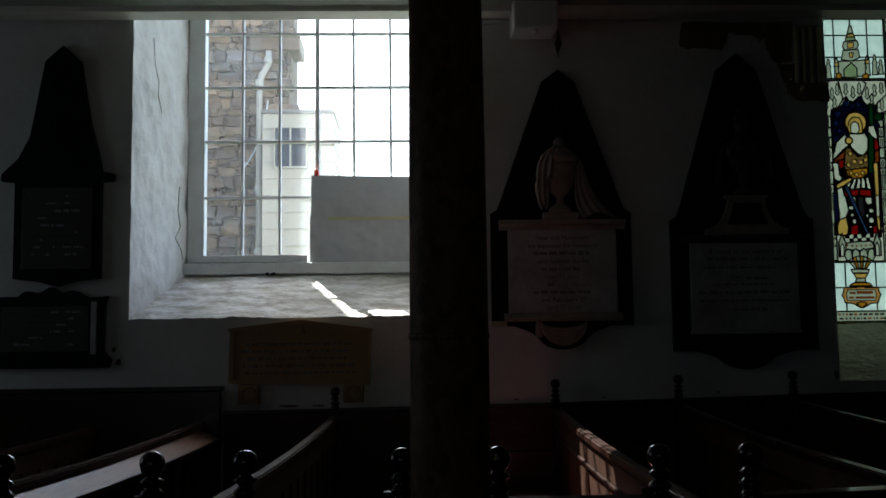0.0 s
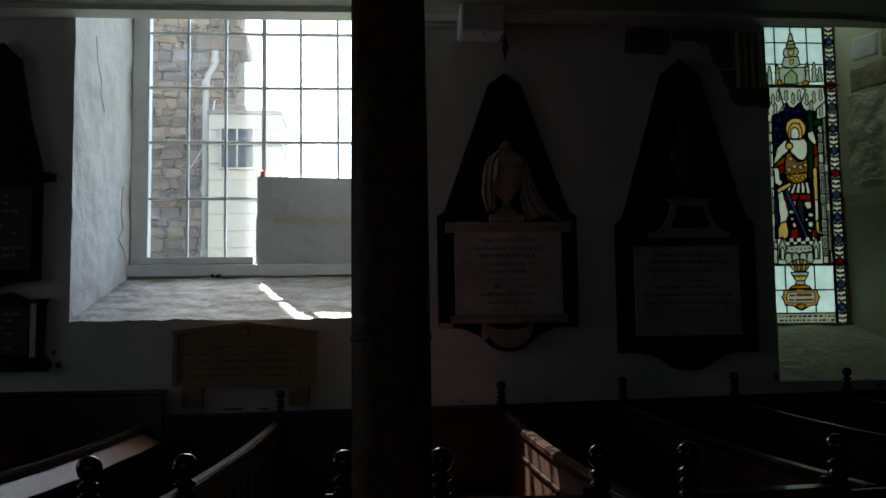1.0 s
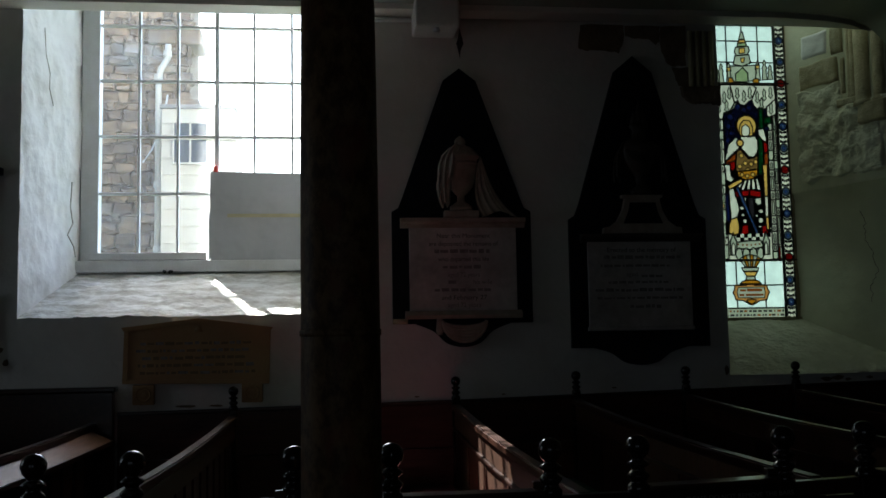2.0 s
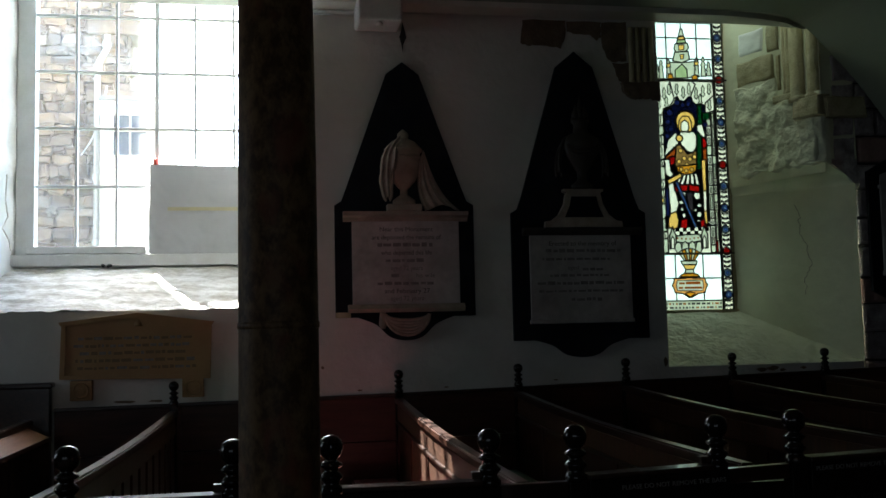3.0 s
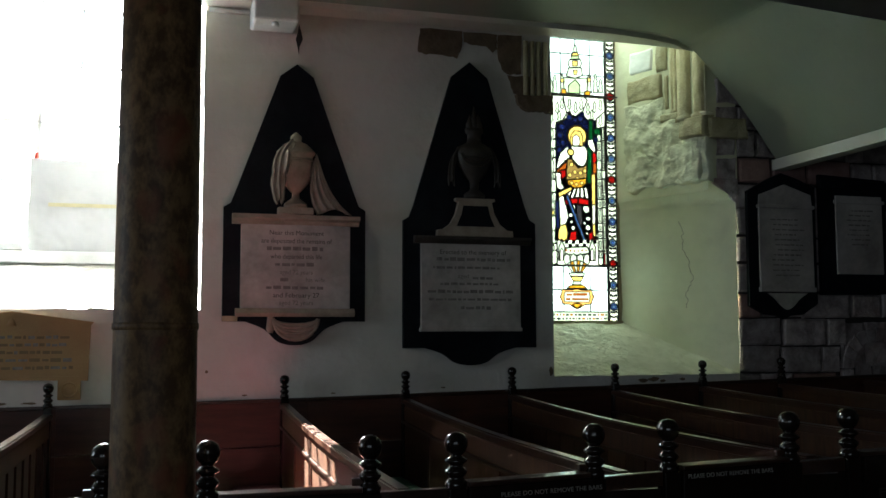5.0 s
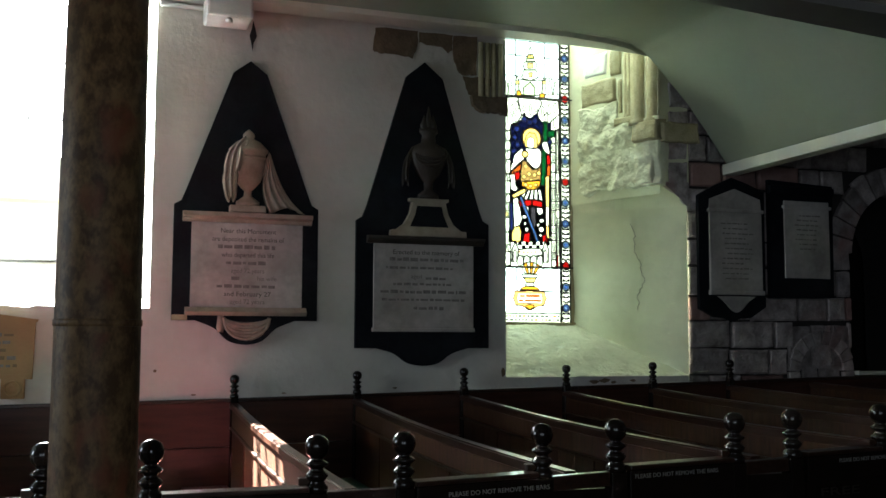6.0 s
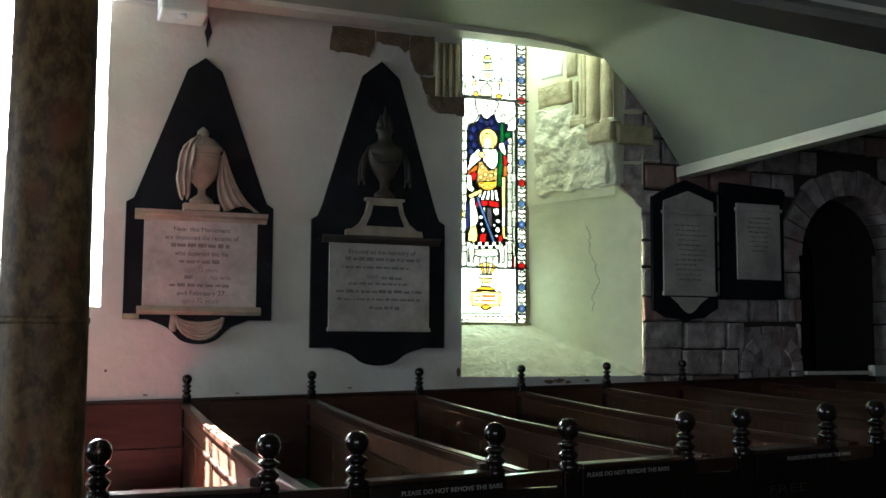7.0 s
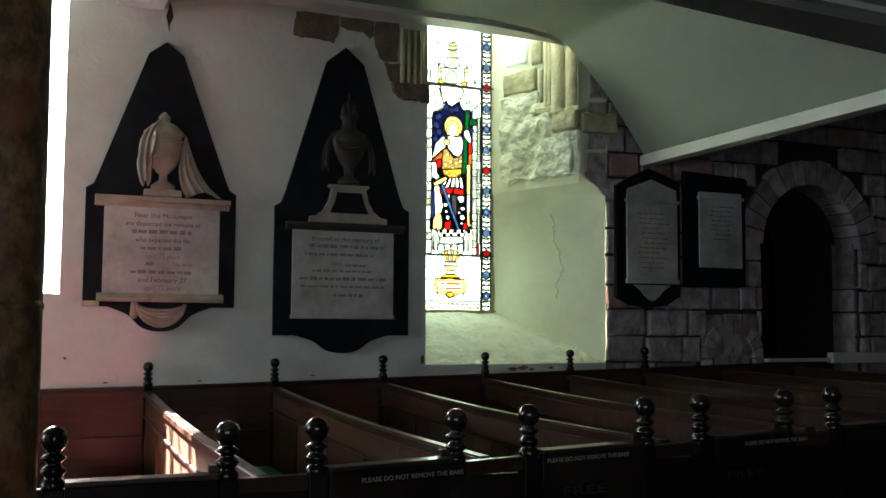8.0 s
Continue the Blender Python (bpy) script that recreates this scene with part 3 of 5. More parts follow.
# spire of the canopy on the clear panes
piece([(126, 26), (134, 26), (140, 54), (117, 57)], PEARL, 0.0046)
piece([(117, 58), (140, 55), (145, 68), (112, 71)], HALO, 0.0046)
piece([(112, 71), (145, 68), (148, 82), (109, 86)], GREENISH, 0.0046)
piece([(102, 88), (154, 83), (159, 101), (149, 116), (105, 121), (97, 107)], PEARL, 0.0046)
piece([(117, 92), (140, 90), (139, 110), (117, 113)], HALO, 0.0029)
piece([(99, 122), (156, 117), (162, 150), (128, 163), (90, 157)], PEARL, 0.0046)
piece([(121, 131), (138, 129), (134, 148), (124, 149)], HALO, 0.0029)
piece([(71, 163), (128, 163), (180, 158), (187, 221), (65, 227)], PEARL, 0.0046)
piece([(98, 195), (128, 169), (148, 190), (148, 225), (98, 226)], GREENISH, 0.0046)
piece([(6, 174), (12, 190), (9, 195), (15, 208), (12, 215), (16, 234), (-6, 234), (-1, 216), (-5, 210), (2, 196), (-1, 191)], PEARL, 0.0043)
piece([(23, 172), (30, 189), (27, 193), (33, 207), (30, 213), (33, 233), (12, 233), (17, 214), (13, 208), (20, 194), (17, 190)], PEARL, 0.0043)
piece([(40, 151), (46, 167), (43, 172), (49, 185), (46, 192), (50, 231), (29, 232), (33, 193), (30, 187), (36, 173), (33, 168)], PEARL, 0.0043)
piece([(71, 148), (77, 164), (74, 169), (80, 182), (77, 189), (81, 229), (60, 229), (64, 190), (61, 184), (67, 170), (64, 165)], PEARL, 0.0043)
piece([(61, 170), (80, 169), (76, 183), (65, 184)], HALO, 0.0029)
piece([(190, 137), (196, 153), (193, 158), (199, 172), (196, 178), (199, 219), (178, 219), (183, 180), (179, 174), (186, 159), (183, 155)], PEARL, 0.0043)
piece([(180, 160), (199, 158), (195, 172), (184, 173)], HALO, 0.0029)
piece([(217, 134), (224, 151), (220, 156), (227, 169), (223, 176), (227, 216), (206, 217), (210, 177), (207, 171), (214, 156), (211, 152)], PEARL, 0.0043)
piece([(240, 153), (246, 169), (243, 174), (249, 188), (246, 194), (250, 214), (229, 215), (233, 196), (230, 190), (236, 175), (233, 170)], PEARL, 0.0043)
piece([(69, 210), (85, 211), (90, 231), (67, 231)], GOLD, 0.0046)
piece([(168, 217), (182, 211), (194, 216), (190, 230), (169, 231)], GOLD, 0.0046)
# white tabernacle over the niche, hung with cusps
piece([(3, 241), (73, 237), (89, 311), (68, 344), (44, 350), (39, 377), (2, 372)], MILK)
piece([(73, 237), (163, 237), (180, 250), (159, 298), (147, 304), (129, 321), (110, 316), (102, 300), (89, 311)], MILK)
piece([(163, 237), (252, 238), (258, 291), (219, 325), (214, 365), (215, 333), (180, 334), (167, 321), (159, 298), (180, 250)], MILK)
piece([(219, 325), (258, 291), (256, 354), (236, 363), (217, 364)], MILK)
piece([(20, 252), (27, 266), (24, 283), (29, 288), (20, 300), (11, 290), (16, 283), (14, 267)], PEARL, 0.0036)
piece([(49, 265), (55, 279), (52, 296), (57, 302), (48, 313), (39, 303), (44, 296), (42, 280)], PEARL, 0.0036)
piece([(69, 248), (75, 262), (73, 279), (78, 285), (69, 296), (60, 286), (65, 279), (62, 263)], PEARL, 0.0036)
piece([(102, 246), (108, 259), (105, 276), (110, 282), (101, 294), (92, 283), (97, 277), (95, 260)], PEARL, 0.0036)
piece([(128, 259), (135, 272), (132, 290), (137, 295), (128, 307), (119, 297), (124, 290), (122, 273)], PEARL, 0.0036)
piece([(153, 245), (159, 259), (157, 276), (161, 282), (152, 293), (144, 283), (148, 277), (146, 260)], PEARL, 0.0036)
piece([(183, 262), (189, 276), (186, 293), (191, 299), (182, 311), (173, 300), (178, 294), (176, 277)], PEARL, 0.0036)
piece([(211, 252), (218, 266), (215, 283), (220, 289), (211, 301), (202, 290), (207, 284), (205, 267)], PEARL, 0.0036)
piece([(237, 242), (244, 256), (241, 273), (246, 279), (237, 291), (228, 281), (233, 274), (231, 257)], PEARL, 0.0036)
piece([(24, 306), (30, 319), (28, 336), (32, 342), (23, 353), (15, 343), (19, 337), (17, 320)], PEARL, 0.0036)
piece([(56, 299), (63, 313), (60, 330), (65, 336), (56, 347), (47, 337), (52, 330), (50, 314)], PEARL, 0.0036)
piece([(199, 288), (205, 302), (203, 319), (207, 325), (198, 337), (189, 327), (194, 320), (192, 303)], PEARL, 0.0036)
piece([(237, 305), (243, 319), (241, 336), (245, 342), (236, 354), (227, 343), (232, 337), (230, 320)], PEARL, 0.0036)
# the niche behind the figure
piece([(43, 353), (68, 350), (90, 327), (102, 300), (110, 316), (129, 321), (147, 304), (159, 298), (167, 321), (180, 334), (215, 333), (218, 388), (217, 498), (41, 507)], NAVY)
piece([(41, 507), (217, 498), (217, 560), (211, 819), (33, 827), (41, 569)], SMOKE)
piece(oval(68, 367, 14, 13, 7), DEEP, 0.0043)
piece(oval(101, 326, 13, 12, 7), DEEP, 0.0043)
piece(oval(125, 336, 11, 10, 7), DEEP, 0.0043)
piece(oval(147, 330, 11, 11, 7), DEEP, 0.0043)
piece(oval(59, 402, 12, 12, 7), DEEP, 0.0043)
piece(oval(71, 432, 11, 11, 7), DEEP, 0.0043)
piece(oval(214, 412, 10, 9, 7), DEEP, 0.0043)
piece(oval(55, 460, 11, 11, 7), DEEP, 0.0043)
# halo, hair and face
piece(oval(133, 401, 44, 45, 22), GOLD)
piece(oval(133, 401, 39, 40, 22), HALO, 0.0029)
piece([(108, 395), (122, 379), (147, 381), (157, 404), (157, 439), (146, 446), (105, 440), (102, 419)], HALO, 0.0043)
piece([(114, 406), (129, 395), (143, 405), (146, 428), (136, 446), (122, 449), (112, 434)], MILK, 0.0043)
# cross, hand and sleeve
piece([(185, 330), (203, 329), (204, 412), (198, 452), (197, 585), (192, 593), (172, 594), (172, 578), (177, 453), (182, 422)], LEAF)
piece([(203, 367), (236, 362), (236, 389), (203, 395)], LEAF)
piece([(198, 463), (214, 465), (219, 502), (199, 511)], RUBY)
piece([(199, 513), (217, 504), (216, 585), (197, 586)], AMBER)
piece([(179, 415), (202, 410), (213, 451), (211, 468), (195, 458), (179, 436)], MILK)
# white mantle, brooch and breastplate
piece([(43, 544), (89, 503), (83, 551), (54, 593), (41, 593)], AMBER)
piece([(54, 547), (82, 539), (83, 568), (68, 579), (52, 574)], RUBY)
piece([(89, 497), (108, 496), (135, 532), (175, 517), (172, 587), (169, 594), (83, 590), (81, 567)], BRONZE)
piece([(89, 444), (56, 476), (43, 521), (38, 547), (67, 518), (98, 492), (108, 466)], MILK)
piece([(107, 443), (166, 441), (178, 462), (175, 502), (157, 528), (136, 521), (111, 496), (105, 473)], MILK)
piece(oval(104, 469, 14, 14, 10), HALO)
piece(oval(107, 519, 9, 9, 8), HALO, 0.0036)
piece(oval(121, 549, 9, 9, 8), HALO, 0.0036)
piece(oval(145, 552, 9, 9, 8), HALO, 0.0036)
piece(oval(99, 562, 9, 9, 8), HALO, 0.0036)
piece(oval(164, 543, 9, 9, 8), HALO, 0.0036)
piece(oval(131, 576, 9, 9, 8), HALO, 0.0036)
piece(oval(159, 579, 9, 9, 8), HALO, 0.0036)
# gilded waist, arm, hilt and pleated skirt
piece([(86, 582), (172, 573), (169, 595), (151, 610), (120, 615), (91, 602)], GOLD)
piece(oval(106, 594, 8, 8, 8), HALO, 0.0036)
piece(oval(127, 599, 8, 8, 8), HALO, 0.0036)
piece(oval(150, 593, 8, 8, 8), HALO, 0.0036)
piece([(104, 617), (111, 616), (92, 654), (81, 656)], MILK, 0.0)
piece([(111, 616), (118, 616), (102, 652), (92, 654)], SMOKE, 0.0)
piece([(118, 616), (125, 615), (113, 651), (102, 652)], MILK, 0.0)
piece([(125, 615), (133, 614), (124, 650), (113, 651)], SMOKE, 0.0)
piece([(133, 614), (140, 614), (135, 650), (124, 650)], MILK, 0.0)
piece([(140, 614), (147, 613), (146, 650), (135, 650)], SMOKE, 0.0)
piece([(147, 613), (154, 612), (157, 650), (146, 650)], MILK, 0.0)
piece([(154, 612), (162, 612), (167, 651), (157, 650)], SMOKE, 0.0)
piece([(162, 612), (169, 611), (178, 653), (167, 651)], MILK, 0.0)
piece([(74, 661), (134, 653), (131, 678), (77, 684)], RUBY)
piece([(134, 653), (181, 659), (179, 684), (134, 678)], RUBY)
piece([(36, 554), (60, 554), (63, 599), (75, 612), (61, 626), (42, 615)], MILK)
# cloak lining at either side
piece([(37, 669), (51, 668), (52, 778), (37, 780)], DEEP)
piece([(50, 648), (69, 638), (82, 690), (91, 732), (80, 760), (52, 770), (55, 745), (49, 707)], MILK)
piece([(52, 770), (80, 760), (87, 798), (84, 822), (66, 831), (45, 823), (45, 792)], HALO)
piece([(191, 554), (210, 553), (209, 678), (193, 679)], HALO)
piece([(193, 679), (209, 678), (207, 757), (193, 762)], MILK)
piece([(193, 762), (207, 757), (208, 808), (196, 813)], HALO)
# greaves, boots and sword
piece([(154, 685), (180, 684), (181, 710), (163, 716), (153, 700)], MILK)
piece([(105, 683), (119, 681), (121, 709), (109, 705)], MILK)
piece(oval(174, 773, 11, 12, 8), MILK, 0.0043)
piece(oval(110, 776, 8, 10, 8), MILK, 0.0043)
piece(oval(176, 737, 11, 8, 8), MILK, 0.0043)
piece(oval(100, 725, 10, 8, 8), MILK, 0.0043)
piece(oval(103, 752, 7, 7, 8), MILK, 0.0043)
piece(oval(159, 755, 6, 7, 8), MILK, 0.0043)
piece(oval(122, 745, 6, 7, 8), MILK, 0.0043)
piece(oval(170, 797, 8, 5, 8), MILK, 0.0043)
piece([(126, 683), (149, 682), (150, 750), (139, 797), (129, 751)], GREY, 0.0043)
piece([(97, 792), (125, 787), (123, 821), (113, 834), (92, 834)], RUBY)
piece([(177, 799), (192, 788), (201, 815), (211, 832), (178, 832)], RUBY)
piece([(76, 641), (91, 644), (165, 826), (155, 830)], STEEL)
piece([(45, 639), (71, 623), (104, 608), (107, 623), (79, 640), (53, 653)], HALO)
# chequered floor and the drum below it
piece([(73, 825), (88, 825), (88, 839), (72, 840)], SMOKE, 0.0)
piece([(72, 840), (88, 839), (88, 854), (72, 854)], MILK, 0.0)
piece([(88, 825), (103, 824), (103, 839), (88, 839)], MILK, 0.0)
piece([(88, 839), (103, 839), (103, 854), (88, 854)], SMOKE, 0.0)
piece([(103, 824), (119, 824), (119, 839), (103, 839)], SMOKE, 0.0)
piece([(103, 839), (119, 839), (119, 854), (103, 854)], MILK, 0.0)
piece([(119, 824), (134, 824), (134, 839), (119, 839)], MILK, 0.0)
piece([(119, 839), (134, 839), (134, 853), (119, 854)], SMOKE, 0.0)
piece([(134, 824), (150, 823), (150, 838), (134, 839)], SMOKE, 0.0)
piece([(134, 839), (150, 838), (150, 853), (134, 853)], MILK, 0.0)
piece([(150, 823), (165, 823), (165, 838), (150, 838)], MILK, 0.0)
piece([(150, 838), (165, 838), (165, 853), (150, 853)], SMOKE, 0.0)
piece([(165, 823), (181, 823), (181, 838), (165, 838)], SMOKE, 0.0)
piece([(165, 838), (181, 838), (180, 853), (165, 853)], MILK, 0.0)
piece([(181, 823), (196, 823), (196, 837), (181, 838)], MILK, 0.0)
piece([(181, 838), (196, 837), (196, 852), (180, 853)], SMOKE, 0.0)
piece([(196, 823), (212, 822), (211, 837), (196, 837)], SMOKE, 0.0)
piece([(196, 837), (211, 837), (211, 852), (196, 852)], MILK, 0.0)
piece([(64, 859), (116, 852), (170, 851), (183, 876), (124, 886), (69, 881)], PEARL)
piece(oval(79, 867, 4, 4, 6), AMBER, 0.0)
piece(oval(97, 868, 4, 4, 6), AMBER, 0.0)
piece(oval(114, 869, 4, 4, 6), AMBER, 0.0)
piece(oval(131, 868, 4, 4, 6), AMBER, 0.0)
piece(oval(148, 867, 4, 4, 6), AMBER, 0.0)
piece(oval(165, 865, 4, 4, 6), AMBER, 0.0)
piece([(47, 907), (47, 855), (55, 838), (60, 816), (65, 838), (73, 854), (73, 907)], PEARL)
piece([(52, 907), (53, 870), (59, 858), (66, 870), (65, 907)], MILK, 0.0043)
piece([(178, 906), (179, 853), (186, 835), (191, 813), (197, 835), (205, 852), (204, 905)], PEARL)
piece([(184, 906), (184, 868), (191, 855), (197, 868), (197, 905)], MILK, 0.0043)
piece([(67, 907), (70, 887), (81, 879), (92, 887), (95, 907), (103, 924), (75, 924)], PEARL, 0.0046)
piece([(95, 907), (99, 886), (110, 879), (121, 886), (124, 906), (127, 923), (103, 924)], PEARL, 0.0046)
piece([(124, 906), (127, 886), (139, 878), (150, 886), (153, 906), (148, 923), (127, 923)], PEARL, 0.0046)
piece([(153, 906), (157, 886), (168, 878), (179, 885), (182, 906), (172, 923), (148, 923)], PEARL, 0.0046)
# vase and scroll on the clear panes
piece([(80, 924), (94, 914), (111, 955), (104, 955)], PEARL, 0.0046)
piece([(94, 914), (109, 908), (118, 954), (111, 955)], GOLD, 0.0046)
piece([(109, 908), (124, 906), (125, 954), (118, 954)], PEARL, 0.0046)
piece([(124, 906), (138, 908), (132, 954), (125, 954)], GOLD, 0.0046)
piece([(138, 908), (153, 913), (139, 954), (132, 954)], PEARL, 0.0046)
piece([(153, 913), (168, 923), (146, 954), (139, 954)], GOLD, 0.0046)
piece([(88, 956), (156, 956), (153, 970), (94, 970)], PEARL, 0.0046)
piece([(96, 971), (151, 971), (141, 989), (107, 989)], HALO, 0.0046)
piece([(108, 989), (139, 989), (142, 1004), (102, 1004)], PEARL, 0.0046)
piece([(79, 1018), (90, 1009), (103, 1005), (141, 1005), (155, 1009), (165, 1018)], GOLD, 0.0046)
piece([(58, 1024), (111, 1021), (131, 1021), (186, 1024), (189, 1040), (196, 1051), (189, 1063), (184, 1081), (155, 1084), (140, 1093), (122, 1102), (106, 1093), (90, 1083), (60, 1080), (56, 1064), (49, 1052), (56, 1040)], SCROLL, 0.0046)
piece([(71, 1032), (175, 1032), (178, 1052), (174, 1073), (70, 1072), (66, 1052)], PEARL, 0.0029)
piece([(79, 1040), (100, 1040), (100, 1048), (79, 1047)], AMBER, 0.0)
piece([(106, 1038), (166, 1038), (166, 1048), (106, 1048)], AMBER, 0.0)
piece([(75, 1057), (93, 1057), (93, 1066), (75, 1066)], AMBER, 0.0)
piece([(100, 1057), (171, 1057), (171, 1066), (100, 1066)], AMBER, 0.0)
piece([(99, 1083), (122, 1077), (145, 1083), (122, 1099)], GOLD, 0.0046)
# inscription along the foot
rnd = random.Random(8)
piece(rect(-64, 258, 1112, 1150), PEARL)
for j in range(2):
    u = -60
    while u < 250:
        w = rnd.uniform(5, 16)
        piece(rect(u, min(u + w, 256), 1119 + 15 * j, 1128 + 15 * j), GREY if rnd.random() < 0.6 else AMBER, 0.0)
        u += w + rnd.uniform(4, 8)
# patterned border: trailing leaves on dark ground between coloured medallions
for k in range(17):
    v = -290 + 86 * k
    v1 = min(v + 86, 1150)
    piece(rect(263, 300, v, v1), MILK, 0.0058)
    for t in (0.30, 0.52, 0.74):
        c = v + 86 * t
        for e in (-1, 1):
            piece([(281 + e * 16, c - 9), (281 + e * 16, c + 7), (281 + e * 5, c + 2)], SMOKE, 0.0)
            piece([(281 - e * 9, c - 5), (281 + e * 9, c + 5), (281 + e * 7, c + 9), (281 - e * 11, c - 1)], GREY, 0.0)
    if v + 8 < 1140:
        piece(oval(281, v + 4, 15, 16, 8), (SLATE, BLUE, SLATE, SCARLET)[(k + 1) % 4], 0.0067)
        piece(oval(281, v + 4, 7, 8, 6), (BLUE, SLATE, BLUE, RUBY)[(k + 1) % 4], 0.0029)
glaze(-64, 301, -300, 1150, 2.5)
# broad leads between the panels
for u0, u1, v0, v1 in ((253.5, 263.5, -300, 1150), (-64, 256, 234.5, 241), (-64, 256, 923.5, 931)):
    part("lead_came", box(gx(u0), gx(u1), YS - 0.012, YS - 0.004, gz(v1), gz(v0)), LEAD, stained)
for v in (236, 928):
    part("saddle_bar", box(gx(-70), gx(304), YS - 0.055, YS - 0.045, gz(v) - 0.006, gz(v) + 0.006), IRON, stained, "dark iron bar across the glass")
bm = box(3.1, gx(-62), YS - 0.02, BACK, 1.5, 5.4)
box(gx(297), 4.35, YS - 0.0045, BACK, 1.5, 5.4, bm=bm)
box(3.1, 4.35, YS - 0.001, BACK, 5.06, 5.5, bm=bm)
box(3.1, 4.35, YS - 0.02, BACK, 1.25, gz(1148), bm=bm)
part("stone_surround", bm, BUFF, stained)

# ---- bare stonework round the stained window ----
def stone_at(x0, x1, y0, y1, z0, z1, material, parent, seed, name="stone", rough=0.009):
    """A squared stone with a pitted, slightly cushioned face, worn edges and corners out of true."""
    r = random.Random(seed)
    shift = Vector((r.uniform(0, 50), r.uniform(0, 50), r.uniform(0, 50)))
    skew = [r.uniform(-0.010, 0.010) for _ in range(8)]
    bm = bmesh.new()
    nu, nv, rows = 6, 5, []
    for j in range(nv + 1):
        row = []
        for i in range(nu + 1):
            a, b = i / nu, j / nv
            rim = i in (0, nu) or j in (0, nv)
            x = x0 + (x1 - x0) * (0.0 if i == 0 else 1.0 if i == nu else 0.06 + 0.88 * (i - 1) / (nu - 2)) + skew[0] * (1 - b) + skew[1] * b * a
            z = z0 + (z1 - z0) * (0.0 if j == 0 else 1.0 if j == nv else 0.08 + 0.84 * (j - 1) / (nv - 2)) + skew[2] * (1 - a) + skew[3] * a * b
            q = Vector((x * 9, z * 9, 0)) + shift
            y = y0 + (0.013 if rim else 0.0) + rough * noise.noise(q) + 0.6 * rough * noise.noise(q * 2.3)
            if rim:
                x += 0.006 * noise.noise(q * 1.7)
                z += 0.006 * noise.noise(q * 1.9 + shift)
            row.append(bm.verts.new((x, y, z)))
        rows.append(row)
    for r0, r1 in zip(rows, rows[1:]):
        for i in range(nu):
            bm.faces.new((r0[i], r0[i + 1], r1[i + 1], r1[i]))
    border = rows[0] + [row[-1] for row in rows[1:]] + rows[-1][-2::-1] + [row[0] for row in rows[-2:0:-1]]
    deep = [bm.verts.new((v.co.x, y1, v.co.z)) for v in border]
    for k in range(len(border)):
        bm.faces.new((border[k], border[k - 1], deep[k - 1], deep[k]))
    return part(name, bm, material, parent)


patch = thing("stone_patch", "bare brown stones where the plaster is gone", "stonework", kind="structure")
for k, (pts, out) in enumerate((
        ([(2.0, 3.86), (2.07, 3.84), (2.20, 3.85), (2.32, 3.83), (2.36, 3.90), (2.37, 4.05), (2.02, 4.05)], 0.006),
        ([(2.38, 3.965), (2.45, 3.945), (2.56, 3.95), (2.62, 3.90), (2.66, 3.92), (2.66, 4.05), (2.38, 4.05)], 0.004),
        ([(2.665, 3.86), (2.70, 3.77), (2.74, 3.73), (2.86, 3.74), (2.87, 4.05), (2.665, 4.05)], 0.008),
        ([(2.75, 3.72), (2.78, 3.62), (2.80, 3.57), (2.98, 3.575), (3.0, 3.72)], 0.006),
        ([(2.805, 3.56), (2.83, 3.48), (2.87, 3.445), (2.95, 3.43), (3.03, 3.44), (3.12, 3.42), (3.12, 3.565)], 0.05))):
    edge = random.Random(40 + k)
    worn = []
    for (xa, za), (xb, zb) in zip(pts, pts[1:] + pts[:1]):
        for q in range(4):
            worn.append((xa + (xb - xa) * q / 4 + edge.uniform(-0.005, 0.005), za + (zb - za) * q / 4 + edge.uniform(-0.007, 0.007) + 0.02))
    part("stone", prism(worn, WALL + 0.02, WALL - out), BROWN, patch)
for i, x in enumerate((2.90, 2.955, 3.01, 3.065)):
    part("shaft", lathe([(0.026, 0), (0.022, 0.04), (0.022, 0.46)], x, 5.985, 3.57, 12), BUFF, patch, "moulded sandstone shaft", True)
jamb = thing("stone_jamb", "weathered sandstone shafts and blocks at the side of the stained window", "stonework", kind="structure")


def reveal_point(s, z, out=0.0):
    """A point on the splayed side: s from the wall face (0) to the glass (1), out into the opening."""
    return Vector((4.55 - 0.375 * s - 0.93 * out, WALL + 0.96 * s - 0.36 * out, z))


